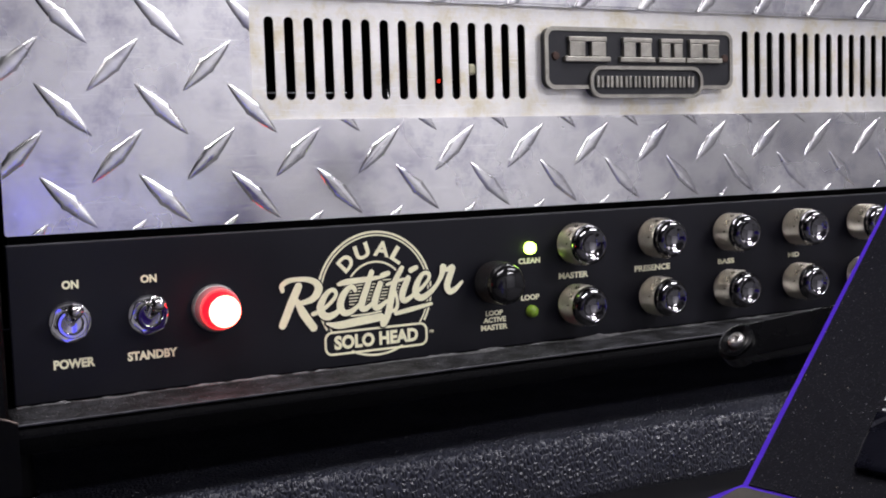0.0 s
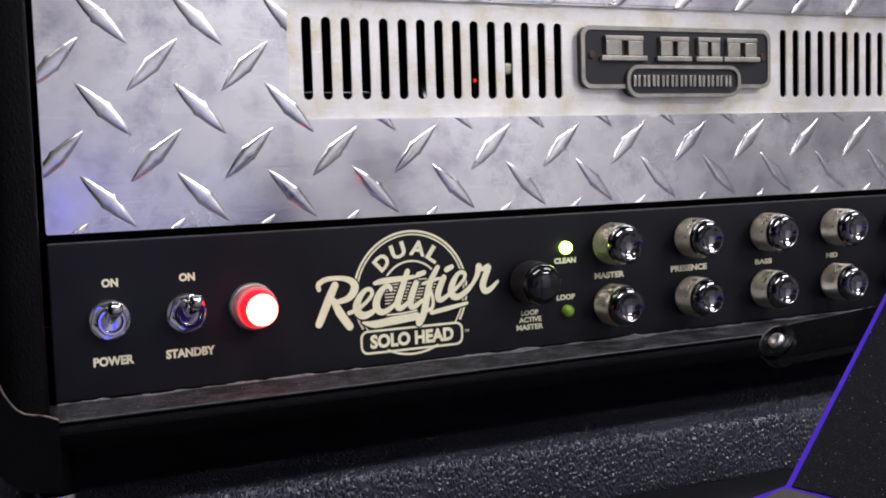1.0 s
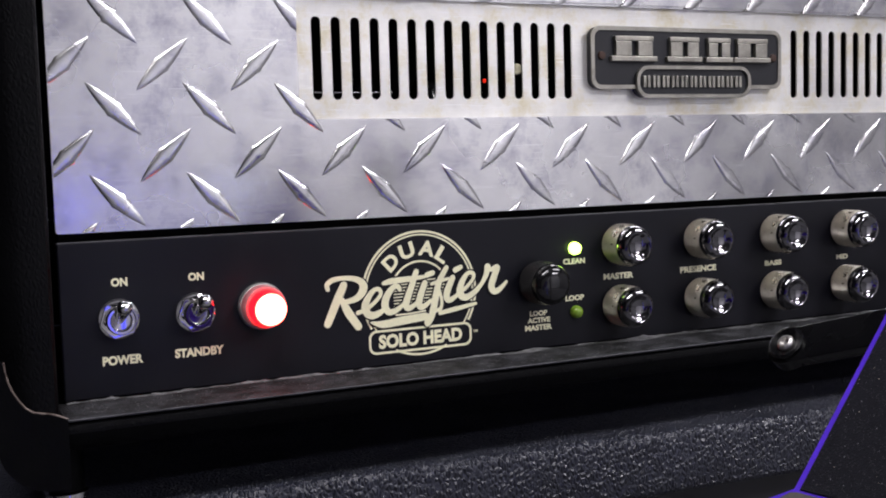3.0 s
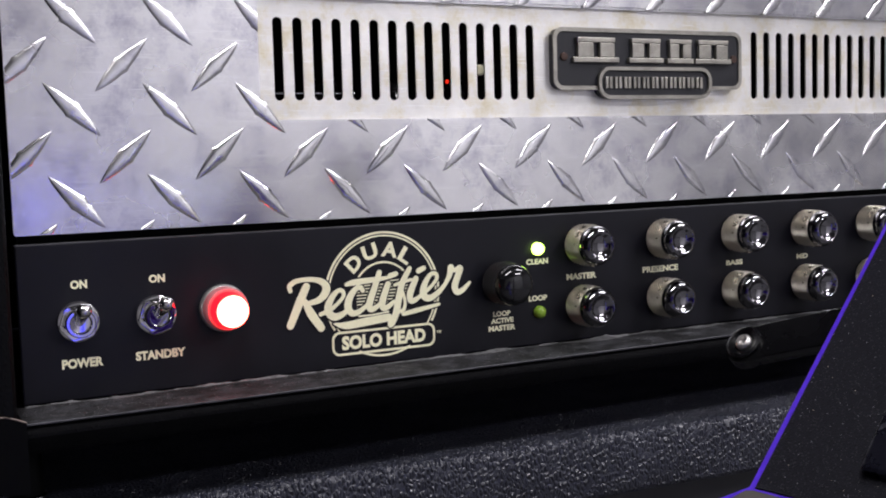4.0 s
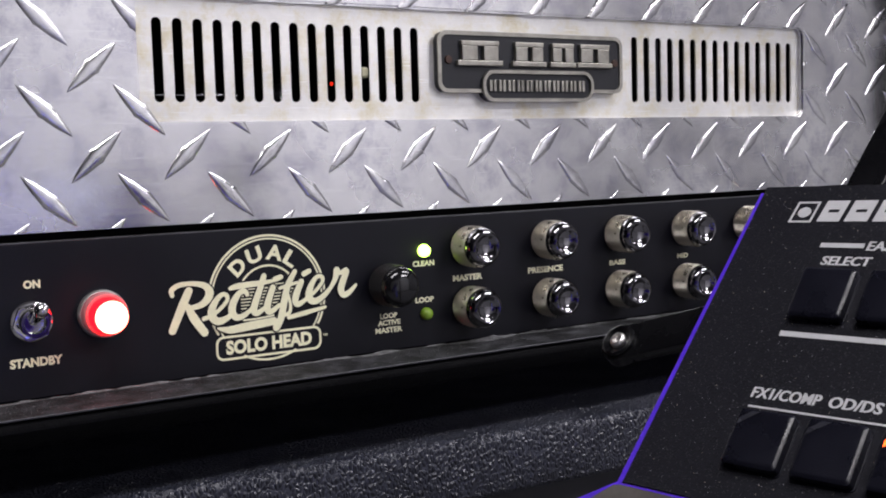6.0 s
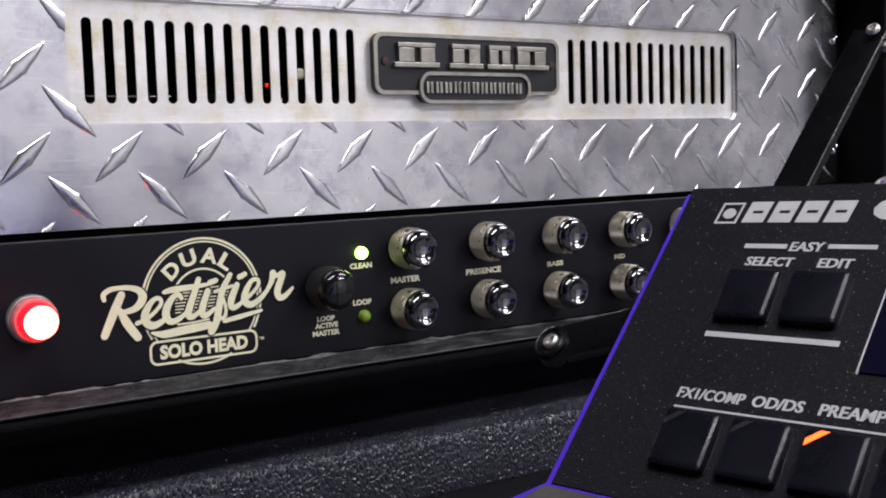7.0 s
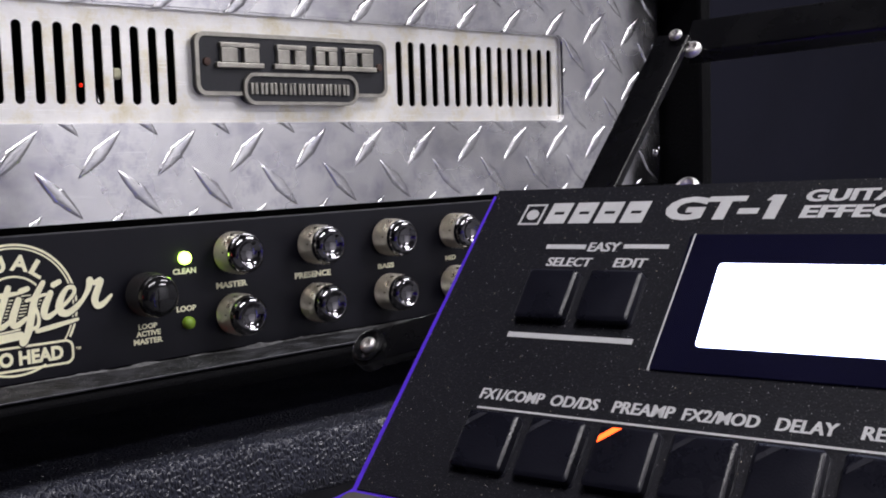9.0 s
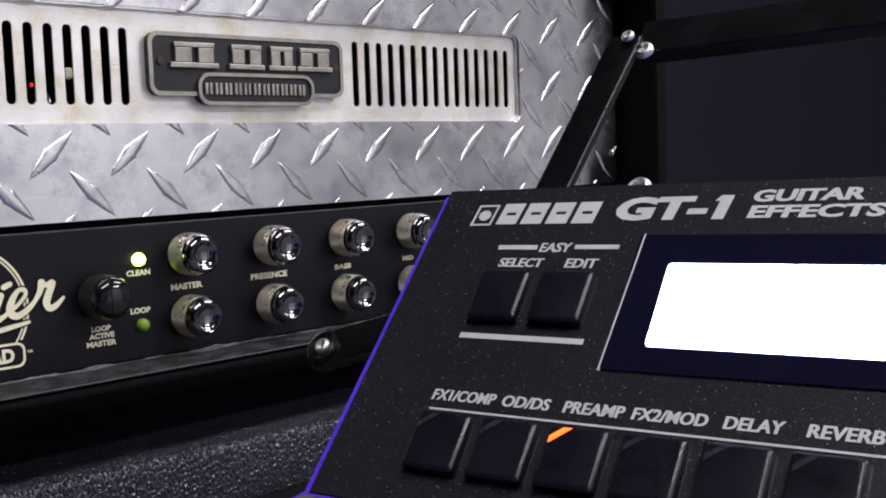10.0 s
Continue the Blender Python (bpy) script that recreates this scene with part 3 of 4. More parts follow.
# control panel
panel = amp_part("control_panel", box(bmesh.new(), 0.0006, W - 0.0006, 0.0, 0.0022, SILL + 0.0015, PLATE_Z - 0.0035, 0.0007), PANEL, "satin black control panel with cream lettering")
# near-black like the tray, so the gap's shade is in the colour
amp_part("panel_lip", box(bmesh.new(), 0.0006, W - 0.0006, 0.0026, 0.010, PLATE_Z - 0.0050, PLATE_Z - 0.0038), PROTECTOR, parent=panel)
# grey tube in place of the light that the panel's top bevel catches
amp_part("panel_highlight", tube(bmesh.new(), [(0.001, 0.0004, PLATE_Z - 0.0038), (W - 0.001, 0.0004, PLATE_Z - 0.0038)], 0.0004, 8), EDGE, "top edge with a painted highlight", 60, panel)


def printed(body, x0, x1, z0, z1, bold=0.048):
    amp_part("lettering", letters(bmesh.new(), body, x0, x1, z0, z1, 0.0003, bold), CREAM, parent=panel)


printed("ON", 0.0206, 0.0271, 0.0526, 0.0561)
printed("ON", 0.0515, 0.0581, 0.0527, 0.0561)
printed("POWER", 0.0158, 0.0318, 0.0208, 0.0247)
printed("STANDBY", 0.0447, 0.0651, 0.0211, 0.0249)
printed("CLEAN", 0.2317, 0.2441, 0.0473, 0.0501)
printed("LOOP", 0.2327, 0.2432, 0.0294, 0.0322)
printed("LOOP", 0.2127, 0.2223, 0.0237, 0.0263)
printed("ACTIVE", 0.2114, 0.2239, 0.0204, 0.0230)
printed("MASTER", 0.2100, 0.2248, 0.0168, 0.0195)
printed("MASTER", 0.2547, 0.2724, 0.0382, 0.0413)
printed("PRESENCE", 0.3010, 0.3240, 0.0383, 0.0415)
printed("BASS", 0.3562, 0.3677, 0.0383, 0.0411)
printed("MID", 0.4066, 0.4150, 0.0385, 0.0412)

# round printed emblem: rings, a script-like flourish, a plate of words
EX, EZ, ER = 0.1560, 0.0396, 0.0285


def ring(r0, r1, a0, a1, y, n=60):
    b = bmesh.new()
    rows = []
    for k in range(n + 1):
        a = radians(a0 + (a1 - a0) * k / n)
        rows.append([b.verts.new((EX + r * math.cos(a), yy, EZ + r * math.sin(a))) for r in (r0, r1) for yy in (y, 0)])
    for p, q in zip(rows, rows[1:]):
        b.faces.new((p[0], p[2], q[2], q[0]))
        b.faces.new((p[0], p[1], q[1], q[0]))
        b.faces.new((p[2], p[3], q[3], q[2]))
    return b


emblem = amp_part("emblem", ring(ER - 0.0010, ER, -31, 211, -0.00015), CREAM, "round cream printed emblem", parent=panel)
amp_part("emblem_ring", ring(ER - 0.0023, ER - 0.0016, -35, 215, -0.00015), CREAM, parent=panel)
amp_part("emblem_ring", ring(0.0140, 0.0149, 25, 150, -0.00015), CREAM, parent=panel)
amp_part("emblem_ring", ring(ER - 0.0010, ER, 243, 297, -0.00015), CREAM, parent=panel)
for ch, a, half in (("D", 133, 0.0035), ("U", 107, 0.0037), ("A", 79, 0.0040), ("L", 55, 0.0030)):
    m = Matrix.Translation((EX, 0, EZ)) @ Matrix.Rotation(radians(90 - a), 4, "Y")
    amp_part("lettering", letters(bmesh.new(), ch, -half, half, 0.0169, 0.0239, 0.0002, 0.04, m=m), CREAM, parent=panel)
bm = bmesh.new()
sheet(bm, [rrect(0.1304, 0.1815, 0.0134, 0.0243, 0.0036), rrect(0.1314, 0.1805, 0.0144, 0.0233, 0.0028)], -0.0003, 0.0)
amp_part("emblem_frame", bm, CREAM, parent=panel)
amp_part("lettering", letters(bmesh.new(), "SOLO HEAD", 0.1350, 0.1766, 0.0158, 0.0222, 0.0003, 0.05), CREAM, parent=panel)
printed("TM", 0.1822, 0.1846, 0.0190, 0.0203, 0.02)
for k in range(9):
    amp_part("emblem_line", box(bmesh.new(), 0.143, 0.1695, -0.0002, 0.0, 0.0340 + 0.0014 * k, 0.0345 + 0.0014 * k), CREAM, parent=panel)
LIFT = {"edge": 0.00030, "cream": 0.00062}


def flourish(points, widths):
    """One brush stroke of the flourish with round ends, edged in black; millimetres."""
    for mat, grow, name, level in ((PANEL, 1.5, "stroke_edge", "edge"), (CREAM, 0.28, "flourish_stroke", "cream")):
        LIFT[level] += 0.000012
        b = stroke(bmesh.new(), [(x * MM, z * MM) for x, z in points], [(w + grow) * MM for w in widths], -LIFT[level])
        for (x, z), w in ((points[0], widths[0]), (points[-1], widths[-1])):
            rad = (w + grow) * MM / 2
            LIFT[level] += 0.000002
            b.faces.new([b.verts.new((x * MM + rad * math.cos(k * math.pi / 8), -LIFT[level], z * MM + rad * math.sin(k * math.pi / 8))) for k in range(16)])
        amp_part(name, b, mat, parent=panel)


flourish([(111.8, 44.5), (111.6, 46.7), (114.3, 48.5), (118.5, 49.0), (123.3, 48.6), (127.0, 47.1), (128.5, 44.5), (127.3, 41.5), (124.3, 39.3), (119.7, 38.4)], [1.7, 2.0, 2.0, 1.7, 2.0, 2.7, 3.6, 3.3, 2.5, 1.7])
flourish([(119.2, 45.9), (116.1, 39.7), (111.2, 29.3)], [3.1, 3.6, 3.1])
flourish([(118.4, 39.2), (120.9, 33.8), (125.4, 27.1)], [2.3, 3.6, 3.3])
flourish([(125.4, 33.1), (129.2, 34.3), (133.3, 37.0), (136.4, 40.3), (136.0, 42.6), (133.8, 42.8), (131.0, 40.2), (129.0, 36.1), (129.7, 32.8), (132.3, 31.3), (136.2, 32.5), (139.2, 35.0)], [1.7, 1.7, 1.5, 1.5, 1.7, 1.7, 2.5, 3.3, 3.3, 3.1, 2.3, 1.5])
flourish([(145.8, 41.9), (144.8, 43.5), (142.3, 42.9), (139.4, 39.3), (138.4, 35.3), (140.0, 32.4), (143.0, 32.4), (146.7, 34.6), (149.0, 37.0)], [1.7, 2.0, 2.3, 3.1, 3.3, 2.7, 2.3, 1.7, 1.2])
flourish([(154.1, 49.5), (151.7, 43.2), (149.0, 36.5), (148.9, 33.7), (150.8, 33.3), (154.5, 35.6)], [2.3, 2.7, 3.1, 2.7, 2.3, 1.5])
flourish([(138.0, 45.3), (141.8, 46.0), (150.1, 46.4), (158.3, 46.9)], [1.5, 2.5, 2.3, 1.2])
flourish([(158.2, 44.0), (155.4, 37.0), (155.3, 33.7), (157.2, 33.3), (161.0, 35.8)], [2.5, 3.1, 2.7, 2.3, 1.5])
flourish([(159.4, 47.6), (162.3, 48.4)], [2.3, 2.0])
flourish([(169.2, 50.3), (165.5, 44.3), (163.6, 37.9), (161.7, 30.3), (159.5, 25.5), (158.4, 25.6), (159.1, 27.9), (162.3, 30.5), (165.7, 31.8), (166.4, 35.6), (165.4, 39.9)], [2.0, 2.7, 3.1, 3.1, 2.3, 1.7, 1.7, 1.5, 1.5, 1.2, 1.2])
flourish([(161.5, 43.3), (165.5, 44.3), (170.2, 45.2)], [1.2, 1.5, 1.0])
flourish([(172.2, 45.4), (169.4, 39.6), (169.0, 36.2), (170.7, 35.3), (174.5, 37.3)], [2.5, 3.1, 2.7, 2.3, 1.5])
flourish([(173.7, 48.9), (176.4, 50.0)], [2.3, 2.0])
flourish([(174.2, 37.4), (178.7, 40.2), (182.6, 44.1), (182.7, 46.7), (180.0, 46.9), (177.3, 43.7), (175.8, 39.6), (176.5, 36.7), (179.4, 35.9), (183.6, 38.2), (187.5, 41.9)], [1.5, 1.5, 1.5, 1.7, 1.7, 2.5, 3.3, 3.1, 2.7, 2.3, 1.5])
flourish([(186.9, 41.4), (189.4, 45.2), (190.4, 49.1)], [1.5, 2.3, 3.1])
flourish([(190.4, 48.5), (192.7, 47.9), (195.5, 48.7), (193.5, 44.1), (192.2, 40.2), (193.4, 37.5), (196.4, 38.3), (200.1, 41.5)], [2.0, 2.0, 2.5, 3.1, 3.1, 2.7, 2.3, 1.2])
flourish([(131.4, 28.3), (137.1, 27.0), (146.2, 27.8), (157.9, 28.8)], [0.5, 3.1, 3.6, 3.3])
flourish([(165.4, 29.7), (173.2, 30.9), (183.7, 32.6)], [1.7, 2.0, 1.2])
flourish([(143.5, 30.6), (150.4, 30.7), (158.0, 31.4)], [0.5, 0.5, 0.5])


# knobs
def knob_meshes(dome=False):
    grip = bmesh.new()
    n, rows_, rings = 152, 28, []
    for row in range(rows_ + 1):
        h = 0.0006 + 0.0124 * row / rows_
        edge = min(1.0, min(row, rows_ - row) / 3)
        ring_ = []
        for k in range(n):
            # two crossing families of grooves leave small pyramids
            up, down = (k + row) % 4, (k - row) % 4
            peak = min(up, 4 - up, down, 4 - down) / 2
            rad = 0.0094 + edge * (0.0001 + 0.0009 * peak)
            a = 2 * math.pi * k / n
            ring_.append(grip.verts.new((rad * math.cos(a), rad * math.sin(a), h)))
        rings.append(ring_)
    for row in range(rows_):
        for k in range(n):
            p00, p10 = rings[row][k], rings[row][(k + 1) % n]
            p01, p11 = rings[row + 1][k], rings[row + 1][(k + 1) % n]
            if (k + row) % 2 == 0:
                grip.faces.new((p00, p10, p11))
                grip.faces.new((p00, p11, p01))
            else:
                grip.faces.new((p00, p10, p01))
                grip.faces.new((p10, p11, p01))
    grip.faces.new(rings[0][::-1])
    grip.faces.new(rings[-1])
    cap = lathe(bmesh.new(), [(0.0094, 0.0126), (0.0097, 0.0131), (0.0098, 0.0142), (0.0095, 0.0157), (0.0088, 0.0171), (0.0078, 0.0181), (0.0069, 0.0185), (0.0063, 0.0183), (0.0054, 0.0174), (0.0042, 0.0166), (0.0028, 0.0161), (0.0012, 0.0159), (0, 0.0159)], 40)
    if dome:
        cap.free()
        cap = lathe(bmesh.new(), [(0.0096, 0.0126), (0.0098, 0.0136), (0.0095, 0.0152), (0.0085, 0.0169), (0.0068, 0.0181), (0.0042, 0.0189), (0, 0.0192)], 40)
    return grip, cap


def knob(x, z, grip_mesh, cap_mesh, grip_mat, cap_mat, label, dome=False):
    at = Matrix.Translation((x, -0.0002, z)) @ FRONT
    body = amp_part("knob", None if grip_mesh else knob_meshes()[0], grip_mat, label, None, None, at, grip_mesh)
    top = part("knob_cap", None if cap_mesh else knob_meshes(dome)[1], cap_mat, body, "", None, 35 if not cap_mesh else None, cap_mesh)
    return body.data, top.data


shared = (None, None)
for col in range(5):
    for row, z in enumerate((0.0556, 0.0255)):
        shared = knob(0.2631 + 0.0494 * col, z, *shared, KNURL, KNOB_CHROME, "knurled nickel knob with polished chrome end")
knob(0.2165, 0.0402, None, None, BLACK_KNURL, BLACK_CHROME, "gloss black knurled knob", True)
for x, z, mat, label in ((0.2381, 0.0549, LED_GREEN, "lit green indicator"), (0.2385, 0.0239, LED_DIM, "dim green indicator")):
    amp_part("indicator_led", lathe(bmesh.new(), [(0.0031, 0), (0.0031, 0.0012), (0.0028, 0.0024), (0.0017, 0.0034), (0, 0.0038)], 24, Matrix.Translation((x, 0, z)) @ FRONT), mat, label, 60)

# toggle switches
for x, sway in ((0.0229, 2), (0.0538, 8)):
    sw = amp_part("toggle_switch", lathe(bmesh.new(), [(0.0082, 0), (0.0082, 0.0008), (0.0074, 0.0012), (0, 0.0012)], 32, Matrix.Translation((x, 0, 0.0395)) @ FRONT), CHROME, "chrome toggle switch with a hexagon nut", 40)
    hexa = [(x + 0.0079 * math.cos(radians(60 * k + 12)), 0.0395 + 0.0079 * math.sin(radians(60 * k + 12))) for k in range(6)]
    bm = sheet(bmesh.new(), [hexa], -0.0042, -0.0012)
    bmesh.ops.bevel(bm, geom=bm.edges[:], offset=0.0004, segments=2, affect="EDGES")
    amp_part("nut", bm, CHROME, parent=sw, smooth=30)
    amp_part("bushing", lathe(bmesh.new(), [(0.0058, 0.004), (0.0058, 0.0070), (0.0054, 0.0077), (0.0044, 0.0077), (0.0041, 0.0072), (0.0039, 0.0044), (0, 0.0042)], 28, Matrix.Translation((x, 0, 0.0395)) @ FRONT), CHROME, parent=sw, smooth=35)
    tip = Matrix.Translation((x, -0.0045, 0.0395)) @ Matrix.Rotation(radians(sway), 4, "Z") @ Matrix.Rotation(radians(-31), 4, "X") @ FRONT
    amp_part("lever", lathe(bmesh.new(), [(0.0015, 0), (0.0018, 0.003), (0.0026, 0.0090), (0.0030, 0.0112), (0.0029, 0.0126), (0.0021, 0.0138), (0, 0.0143)], 24, tip), CHROME, parent=sw, smooth=50)

# jewel lamp
AT_LAMP = Matrix.Translation((0.0818, 0, 0.0399)) @ FRONT
lamp = amp_part("pilot_lamp", lathe(bmesh.new(), [(0.0100, 0), (0.0101, 0.0016), (0.0098, 0.0026), (0.0094, 0.0030), (0.0088, 0.0030)], 40, AT_LAMP), STEEL, "lit red jewel lamp in a chrome bezel", 40)
amp_part("collar", lathe(bmesh.new(), [(0.0093, 0.0028), (0.0093, 0.0066), (0.0090, 0.0078), (0.0084, 0.0083), (0.0075, 0.0081)], 40, AT_LAMP), LAMP_COLLAR, "translucent pink collar", 40, lamp)
amp_part("jewel", lathe(bmesh.new(), [(0.0074, 0.002), (0.0074, 0.0085), (0.0071, 0.0092), (0.0070, 0.0140), (0.0069, 0.0149), (0.0067, 0.0153)], 32, AT_LAMP), LAMP_RED, parent=lamp, smooth=40)
amp_part("lit_core", lathe(bmesh.new(), [(0.0067, 0.0153), (0.0052, 0.0158), (0.0030, 0.0161), (0, 0.0162)], 32, AT_LAMP), LAMP_HOT, parent=lamp, smooth=60)

# corner protector and feet
guard_edge = [(-2.0, 8.6), (-5.5, 10.2), (-8.7, 11.3), (-11.2, 11.7), (-13.8, 12.4), (-16.3, 14.2), (-18.4, 17.0), (-20.3, 20.4), (-21.7, 24.0), (-22.6, 28.0), (-23.0, 31.8)]
corner = [(-7.0 + 19.8 * math.cos(radians(180 + 9 * k)), 2.0 + 19.8 * math.sin(radians(180 + 9 * k))) for k in range(11)]
outline = [(x * MM, z * MM) for x, z in [(-2.0, -17.8)] + guard_edge + [(-26.8, 31.8)] + corner]
bm = sheet(bmesh.new(), [outline], -0.0338, -0.0312)
guard = amp_part("corner_protector", bm, PROTECTOR, "black plastic corner guard with a scuffed edge")
wrap = bmesh.new()
side_line = [(-26.8, 31.0), (-26.8, 18.0)] + corner + [(-2.0, -17.8)]
loft(wrap, [[(x * MM, y, z * MM) for x, z in side_line] + [(x * MM * 0.97 - 0.0002, y, z * MM * 0.97 + 0.0004) for x, z in reversed(side_line)] for y in (-0.0312, 0.014)], True, True)
amp_part("guard_wrap", wrap, PROTECTOR, parent=guard, smooth=40)
amp_part("scuffed_edge", tube(bmesh.new(), [(x * MM, -0.0337, z * MM) for x, z in guard_edge], 0.0004, 8), WORN, parent=guard, smooth=60)
for fx, fy in ((-0.001, -0.004), (W + 0.001, -0.004), (-0.001, 0.225), (W + 0.001, 0.225)):
    foot = amp_part("foot", lathe(bmesh.new(), [(0.0, 0.0002), (0.0070, 0.0002), (0.0076, 0.003), (0.0066, 0.0268), (0, 0.0268)], 28, Matrix.Translation((fx, fy, CAB_TOP))), PROTECTOR, "round rubber foot", 40)
    amp_part("cup", lathe(bmesh.new(), [(0.0076, 0.0050), (0.0084, 0.0056), (0.0084, 0.0078), (0.0074, 0.0086)], 28, Matrix.Translation((fx, fy, CAB_TOP))), CHROME, parent=foot, smooth=40)

# ---- effects pedal on its stand ----
PU, PV = Vector((0.1580, -0.9872, 0.0225)).normalized(), Vector((0.6349, 0.1191, 0.7634))
PV = (PV - PU * PV.dot(PU)).normalized()
PN = PU.cross(PV)
PO = Vector((0.1714, -0.2729, 0.0903))
PEDAL = Matrix((PU, PV, PN)).transposed().to_4x4()
PEDAL.translation = PO
pedal = thing("effects_pedal", PEDAL, "black effects unit with violet sides and lit display on a stand", "effects pedal")


def slab(outline, c0, c1, bevel=0.0):
    """A plate in the pedal's plane: outline in millimetres, from c1 (top) to c0."""
    b = sheet(bmesh.new(), [[(x * MM, y * MM) for x, y in outline]], c1 * MM, c0 * MM, "z")
    if bevel:
        top = [e for e in b.edges if all(abs(v.co.z - c1 * MM) < 1e-7 for v in e.verts) and len(e.link_faces) == 2 and any(abs(f.normal.z) < 0.5 for f in e.link_faces)]
        bmesh.ops.bevel(b, geom=top, offset=bevel * MM, segments=2, affect="EDGES")
    return b


body_line = [(-0.5, -0.8), (306, -0.8), (306, -153), (-18, -153), (-18, -90), (-5.4, -81.2)]
part("chassis", slab(body_line, -44, -0.3, 0.6), PURPLE, pedal, "violet anodised metal sides")
top_line = [(0.9, 0.5), (304.8, 0.5), (304.8, -81.6), (-3.6, -81.6)]
part("top_panel", slab(top_line, -0.9, 0, 0.3), PEDAL_TOP, pedal, "black speckled top panel with white lettering")
deck_line = [(-3.4, -82.2), (304.8, -82.2), (304.8, -151.8), (-14.6, -151.8), (-14.6, -91.5), (-5.2, -82.6)]
part("switch_deck", slab(deck_line, -0.9, 0.6, 0.4), DECK, pedal, "grey metal deck")
bezel = part("display_window", slab(rrect(56.6, 134, -46.6, -13.6, 0.8, 3), 0.02, 0.5, 0.15), WINDOW, pedal, "glossy black display window, tinted with the display's blue glow")
part("window_line", slab([(56.3, -46.8), (56.65, -46.8), (57.85, -13.5), (57.5, -13.5)], 0.02, 0.55), WHITE, bezel)
part("display", slab(rrect(65.0, 125, -40.8, -21.0, 0.9, 4), 0.5, 0.62), LCD, bezel, "lit white display")


def key(a0, a1, b0, b1, name):
    b = bmesh.new()
    foot = rrect(a0 - 0.3, a1 + 0.3, b0 - 0.35, b1 + 0.1, 1.0, 3)
    lo = rrect(a0, a1, b0, b1, 0.8, 3)
    hi = rrect(a0 + 0.5, a1 - 0.5, b0 + 0.5, b1 - 0.5, 0.8, 3)
    hi2 = rrect(a0 + 0.9, a1 - 0.9, b0 + 0.9, b1 - 0.9, 0.7, 3)
    loft(b, [[(x * MM, y * MM, c * MM) for x, y in line] for line, c in ((foot, 0.02), (foot, 0.25), (lo, 0.3), (lo, 2.2), (hi, 2.62), (hi2, 2.7))], True, True)
    return part(name, b, BUTTON, pedal, "black rubber push button", smooth=45)


key(21.3, 33.6, -36.9, -24.3, "push_button")
key(36.9, 49.4, -36.9, -24.3, "push_button")
for k in range(6):
    a = 19.6 + 15.78 * k
    b = key(a, a + 12.7, -73.2, -60.4, "effect_button")
    line = [(a + 0.9, -64.4), (a + 0.9, -63.0), (a + 3.4, -61.0), (a + 5.2, -61.0)]
    part("light_window", slab(line, 2.3, 2.8), LED_RED if k == 2 else LED_OFF, b, "lit orange light" if k == 2 else "")

FLAT = Matrix.Rotation(radians(-90), 4, "X")  # lettering plane to the pedal's plane


def pedal_print(body, a0, a1, b0, b1, bold=0.0, shear=0.10):
    b = bmesh.new()
    for k, slip in enumerate((-0.11, 0.0, 0.11)):
        letters(b, body, (a0 + slip) * MM, (a1 + slip) * MM, b0 * MM, b1 * MM, 0.0001 + 0.000004 * k, bold, shear, FLAT)
    part("lettering", b, WHITE, pedal)


def pedal_bar(a0, a1, b0, b1):
    part("printed_bar", slab([(a0, b0), (a1, b0), (a1, b1), (a0, b1)], 0.02, 0.1), WHITE, pedal)


pedal_bar(21.4, 31.8, -17.3, -16.1)
pedal_bar(41.4, 52.2, -17.1, -16.0)
pedal_bar(20.1, 51.0, -41.0, -39.7)
pedal_bar(19.5, 130, -58.9, -58.45)
pedal_print("EASY", 32.6, 40.6, -18.0, -15.5, 0.014)
pedal_print("SELECT", 23.2, 34.8, -22.1, -19.7, 0.014)
pedal_print("EDIT", 40.4, 48.3, -22.1, -19.7, 0.014)
for body, a0, a1 in (("FX1/COMP", 19.2, 35.2), ("OD/DS", 37.0, 48.2), ("PREAMP", 51.4, 64.7), ("FX2/MOD", 66.4, 81.5), ("DELAY", 84.6, 95.7), ("REVERB", 99.7, 112.5)):
    pedal_print(body, a0, a1, -56.6, -54.0, 0.014)
pedal_print("GUITAR", 79.2, 101.2, -5.3, -2.2, 0.03, 0.13)
pedal_print("EFFECTS", 78.7, 105.8, -9.4, -6.2, 0.03, 0.13)


def emblem_shape(a0, a1, b0, b1, hole=True, lean=1.0):
    """One slanted block with an open middle, standing for a maker's mark."""
    h = b1 - b0
    w = a1 - a0
    out = [(a0, b0), (a1 - lean, b0), (a1, b1), (a0 + lean, b1)]
    lines = [out]
    if hole:
        lo, hi = 0.43, 0.57
        lines.append([(a0 + 0.24 * w + lean * lo, b0 + lo * h), (a1 - lean - 0.2 * w + lean * lo, b0 + lo * h), (a1 - lean - 0.2 * w + lean * hi, b0 + hi * h), (a0 + 0.24 * w + lean * hi, b0 + hi * h)])
    b = sheet(bmesh.new(), [[(x * MM, y * MM) for x, y in o] for o in lines], 0.1 * MM, 0.02 * MM, "z")
    part("maker_mark", b, WHITE, pedal)


b = sheet(bmesh.new(), [[(x * MM, y * MM) for x, y in o] for o in ([(10.8, -10.4), (16.6, -10.4), (17.4, -4.4), (11.6, -4.4)], [(11.4, -9.9), (16.1, -9.9), (16.8, -4.9), (12.1, -4.9)])], 0.1 * MM, 0.02 * MM, "z")
part("maker_mark", b, WHITE, pedal)
part("maker_mark", slab([(14.1 + 1.7 * math.cos(k * 0.5236), -7.5 + 1.5 * math.sin(k * 0.5236)) for k in range(12)], 0.02, 0.1), WHITE, pedal)
for a0 in (18.0, 24.7, 31.4, 38.1):
    emblem_shape(a0, a0 + 6.5, -10.1, -4.2)
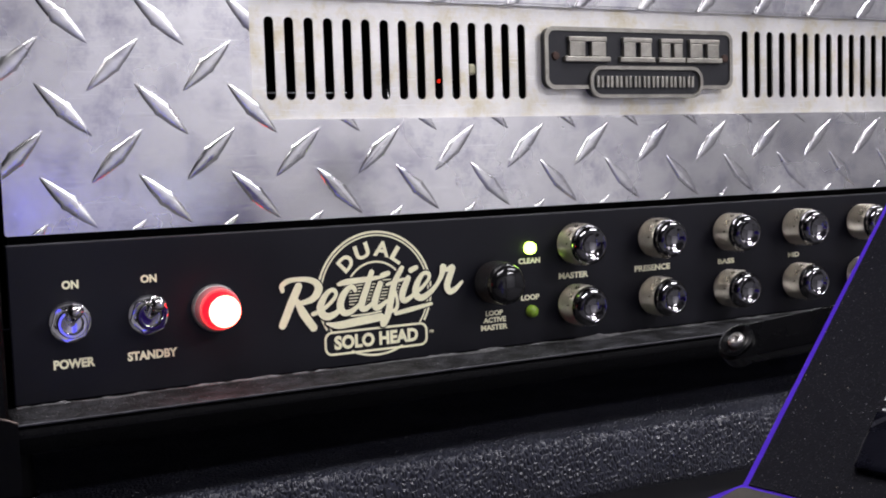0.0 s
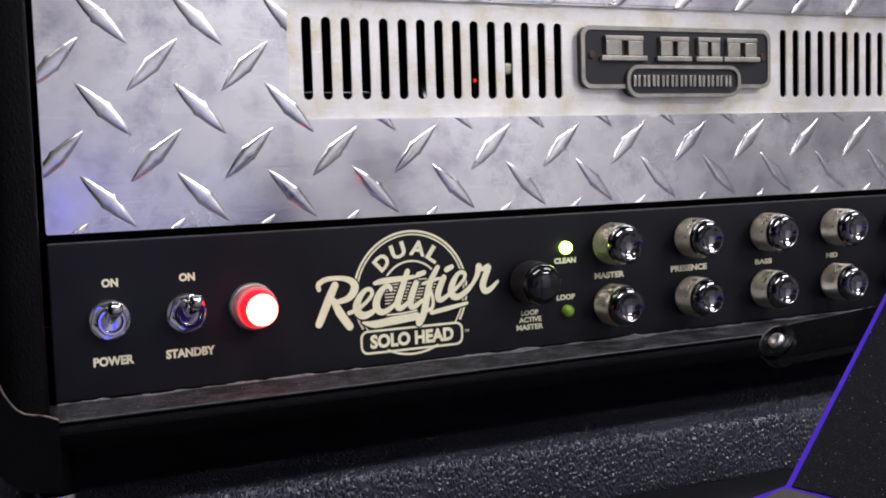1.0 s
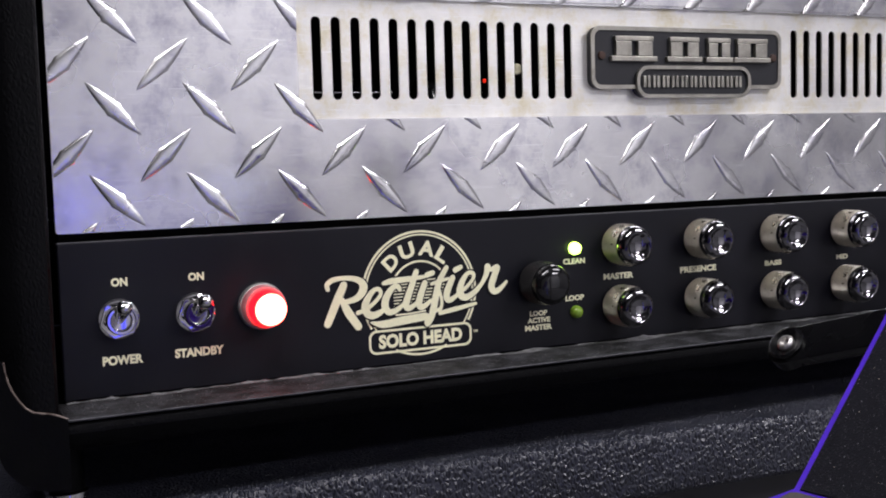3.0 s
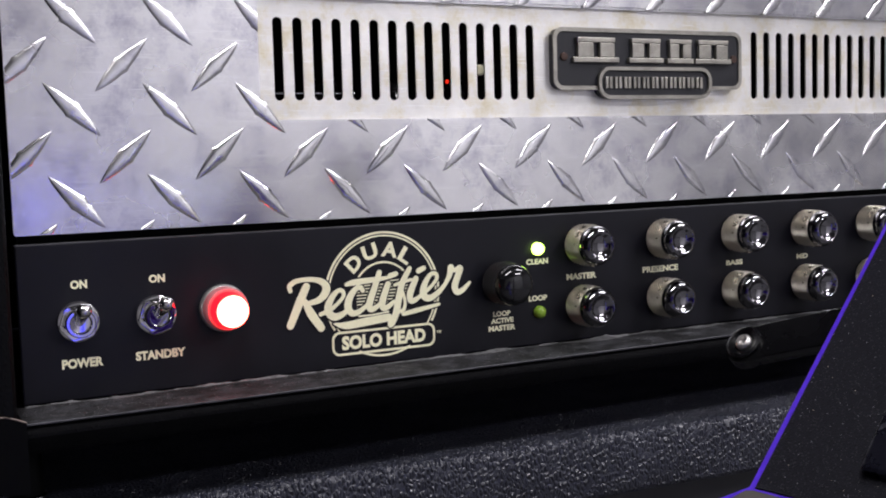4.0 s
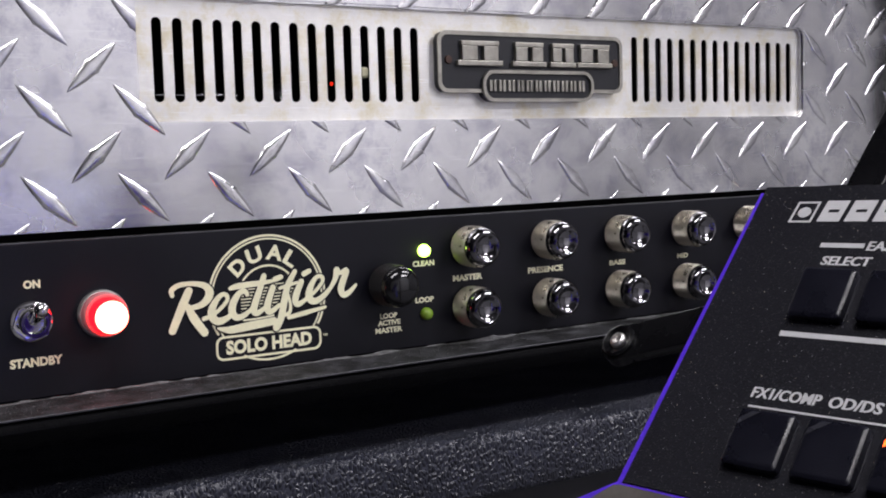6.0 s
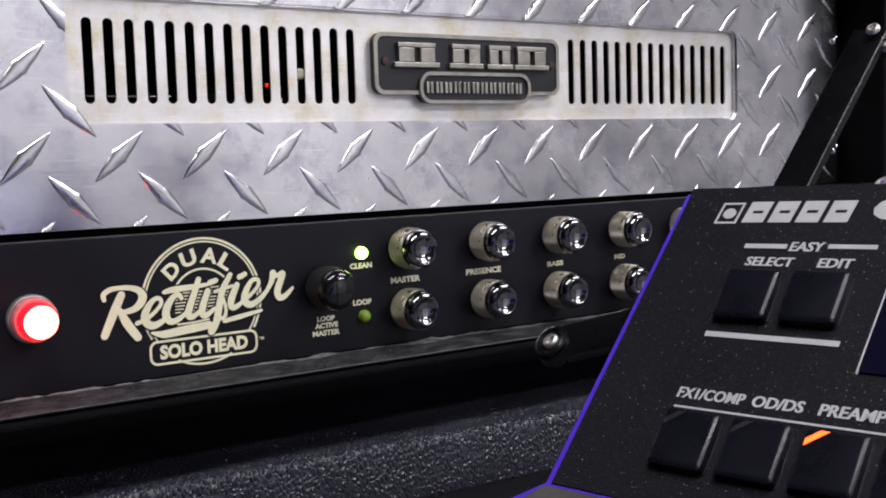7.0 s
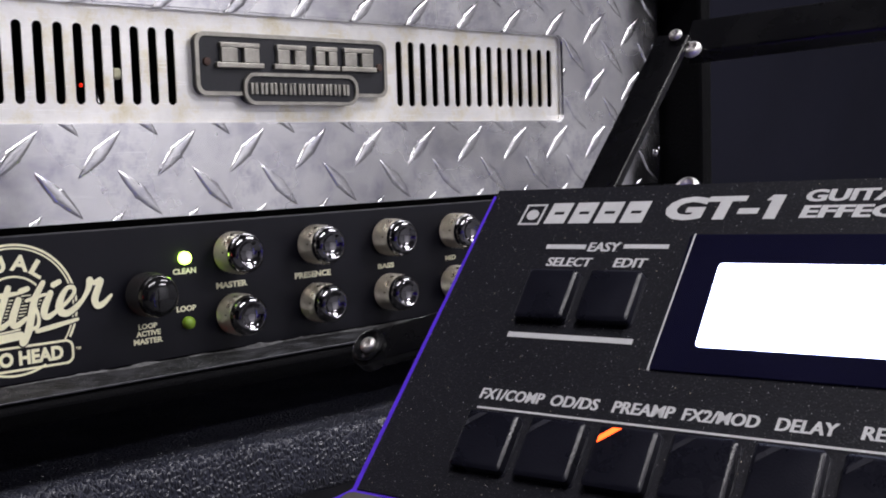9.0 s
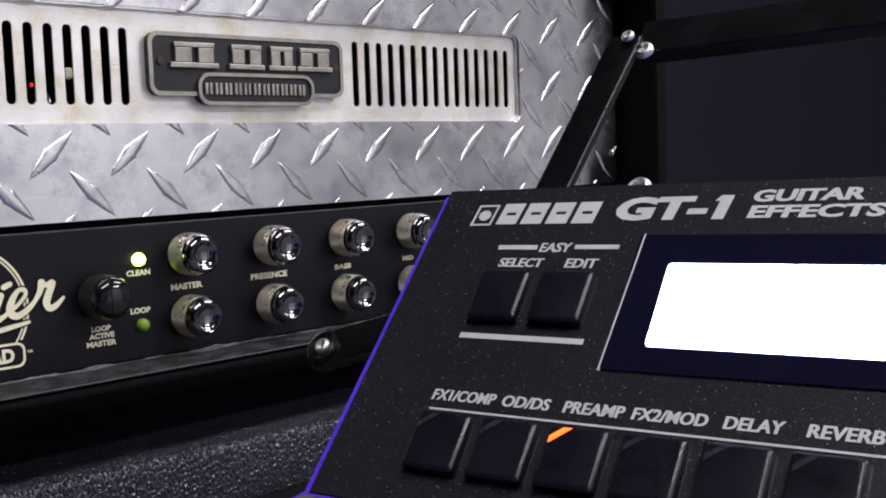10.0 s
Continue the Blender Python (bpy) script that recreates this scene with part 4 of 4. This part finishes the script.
pedal_print("GT-1", 48.7, 74.9, -9.6, -3.3, 0.045, 0.13)
part("lettering", slab([(71.0, -4.7), (73.3, -4.7), (73.8, -3.3), (72.2, -3.3)], 0.02, 0.1), WHITE, pedal)

# ---- stand that holds the pedal ----
stand = thing("pedal_stand", Matrix.Translation((0.34, -0.42, FLOOR)), "black enamelled steel stand with bright bolts under the pedal", "stand")
TO_STAND = Matrix.Translation((-0.34, 0.42, -FLOOR))


def on_pedal(a, b, c):
    return PEDAL @ Vector((a * MM, b * MM, c * MM))


def stand_part(name, bm, mat, label="", smooth=None):
    return part(name, bm, mat, stand, label, TO_STAND, smooth)


def bar(name, p, q, width, thick, label=""):
    """A flat steel bar with rounded long edges from p to q, lying in the pedal's plane."""
    b = bmesh.new()
    d = (q - p).normalized()
    side = PN.cross(d).normalized()
    loops_ = []
    for s in (p, q):
        loops_.append([tuple(s + side * x + PN * z) for x, z in rrect(-width / 2, width / 2, -thick / 2, thick / 2, thick * 0.2, 4)])
    return stand_part(name, loft(b, loops_, True, True), ROD, label, 40)


bar("upright_bar", on_pedal(-18.1, -60, -50), on_pedal(-0.1, 100, -50), 0.0114, 0.0028)
bar("upright_bar", on_pedal(250, -60, -50), on_pedal(250, 93, -50), 0.010, 0.006)
bar("cross_bar", on_pedal(2, 104, -56.5), on_pedal(262, 108, -56.5), 0.015, 0.006)
bar("brace_bar", on_pedal(-8, 38, -53.5), on_pedal(27, 38, -53.5), 0.008, 0.005)
bar("shelf_bar", on_pedal(-20, -140, -49), on_pedal(290, -140, -49), 0.012, 0.007)
bar("support_arm", on_pedal(-66.5, -20.4, -50), on_pedal(30, 14, -51), 0.0125, 0.004)
stand_part("arm_end", lathe(bmesh.new(), [(0, -0.002), (0.0066, -0.002), (0.0066, 0.0016), (0, 0.0016)], 32, PEDAL @ Matrix.Translation((-0.0665, -0.0204, -0.0500))), ROD, "", 40)
part("rear_post", tube(bmesh.new(), [TO_STAND @ on_pedal(128, 92, -66), Vector((0, 0, 0.03))], 0.012, 20), ROD, stand, smooth=40)
part("base_plate", lathe(bmesh.new(), [(0, 0), (0.20, 0), (0.20, 0.012), (0.19, 0.02), (0.02, 0.03), (0, 0.03)], 48), ROD, stand, smooth=40)


def bolt(a, b, c, r, label="bright steel bolt head"):
    m = TO_STAND @ PEDAL @ Matrix.Translation((a * MM, b * MM, c * MM))
    part("bolt", lathe(bmesh.new(), [(r, 0), (r, r * 0.3), (r * 0.88, r * 0.55), (r * 0.68, r * 0.66), (0.52 * r, r * 0.62), (0.46 * r, r * 0.25), (0, r * 0.2)], 24, m), STEEL, stand, label, smooth=40)


bolt(2.3, 97.6, -46.8, 0.0021)
bolt(6.3, 96.0, -52.5, 0.0030)
bolt(21.5, 38.6, -50.6, 0.0037)
bolt(-66.5, -20.4, -47.8, 0.0026)
part("washer", lathe(bmesh.new(), [(0.0056, 0), (0.0056, 0.001), (0.0047, 0.0014), (0.0030, 0.0006)], 32, TO_STAND @ PEDAL @ Matrix.Translation((-0.0665, -0.0204, -0.0480))), ROD, stand, smooth=40)
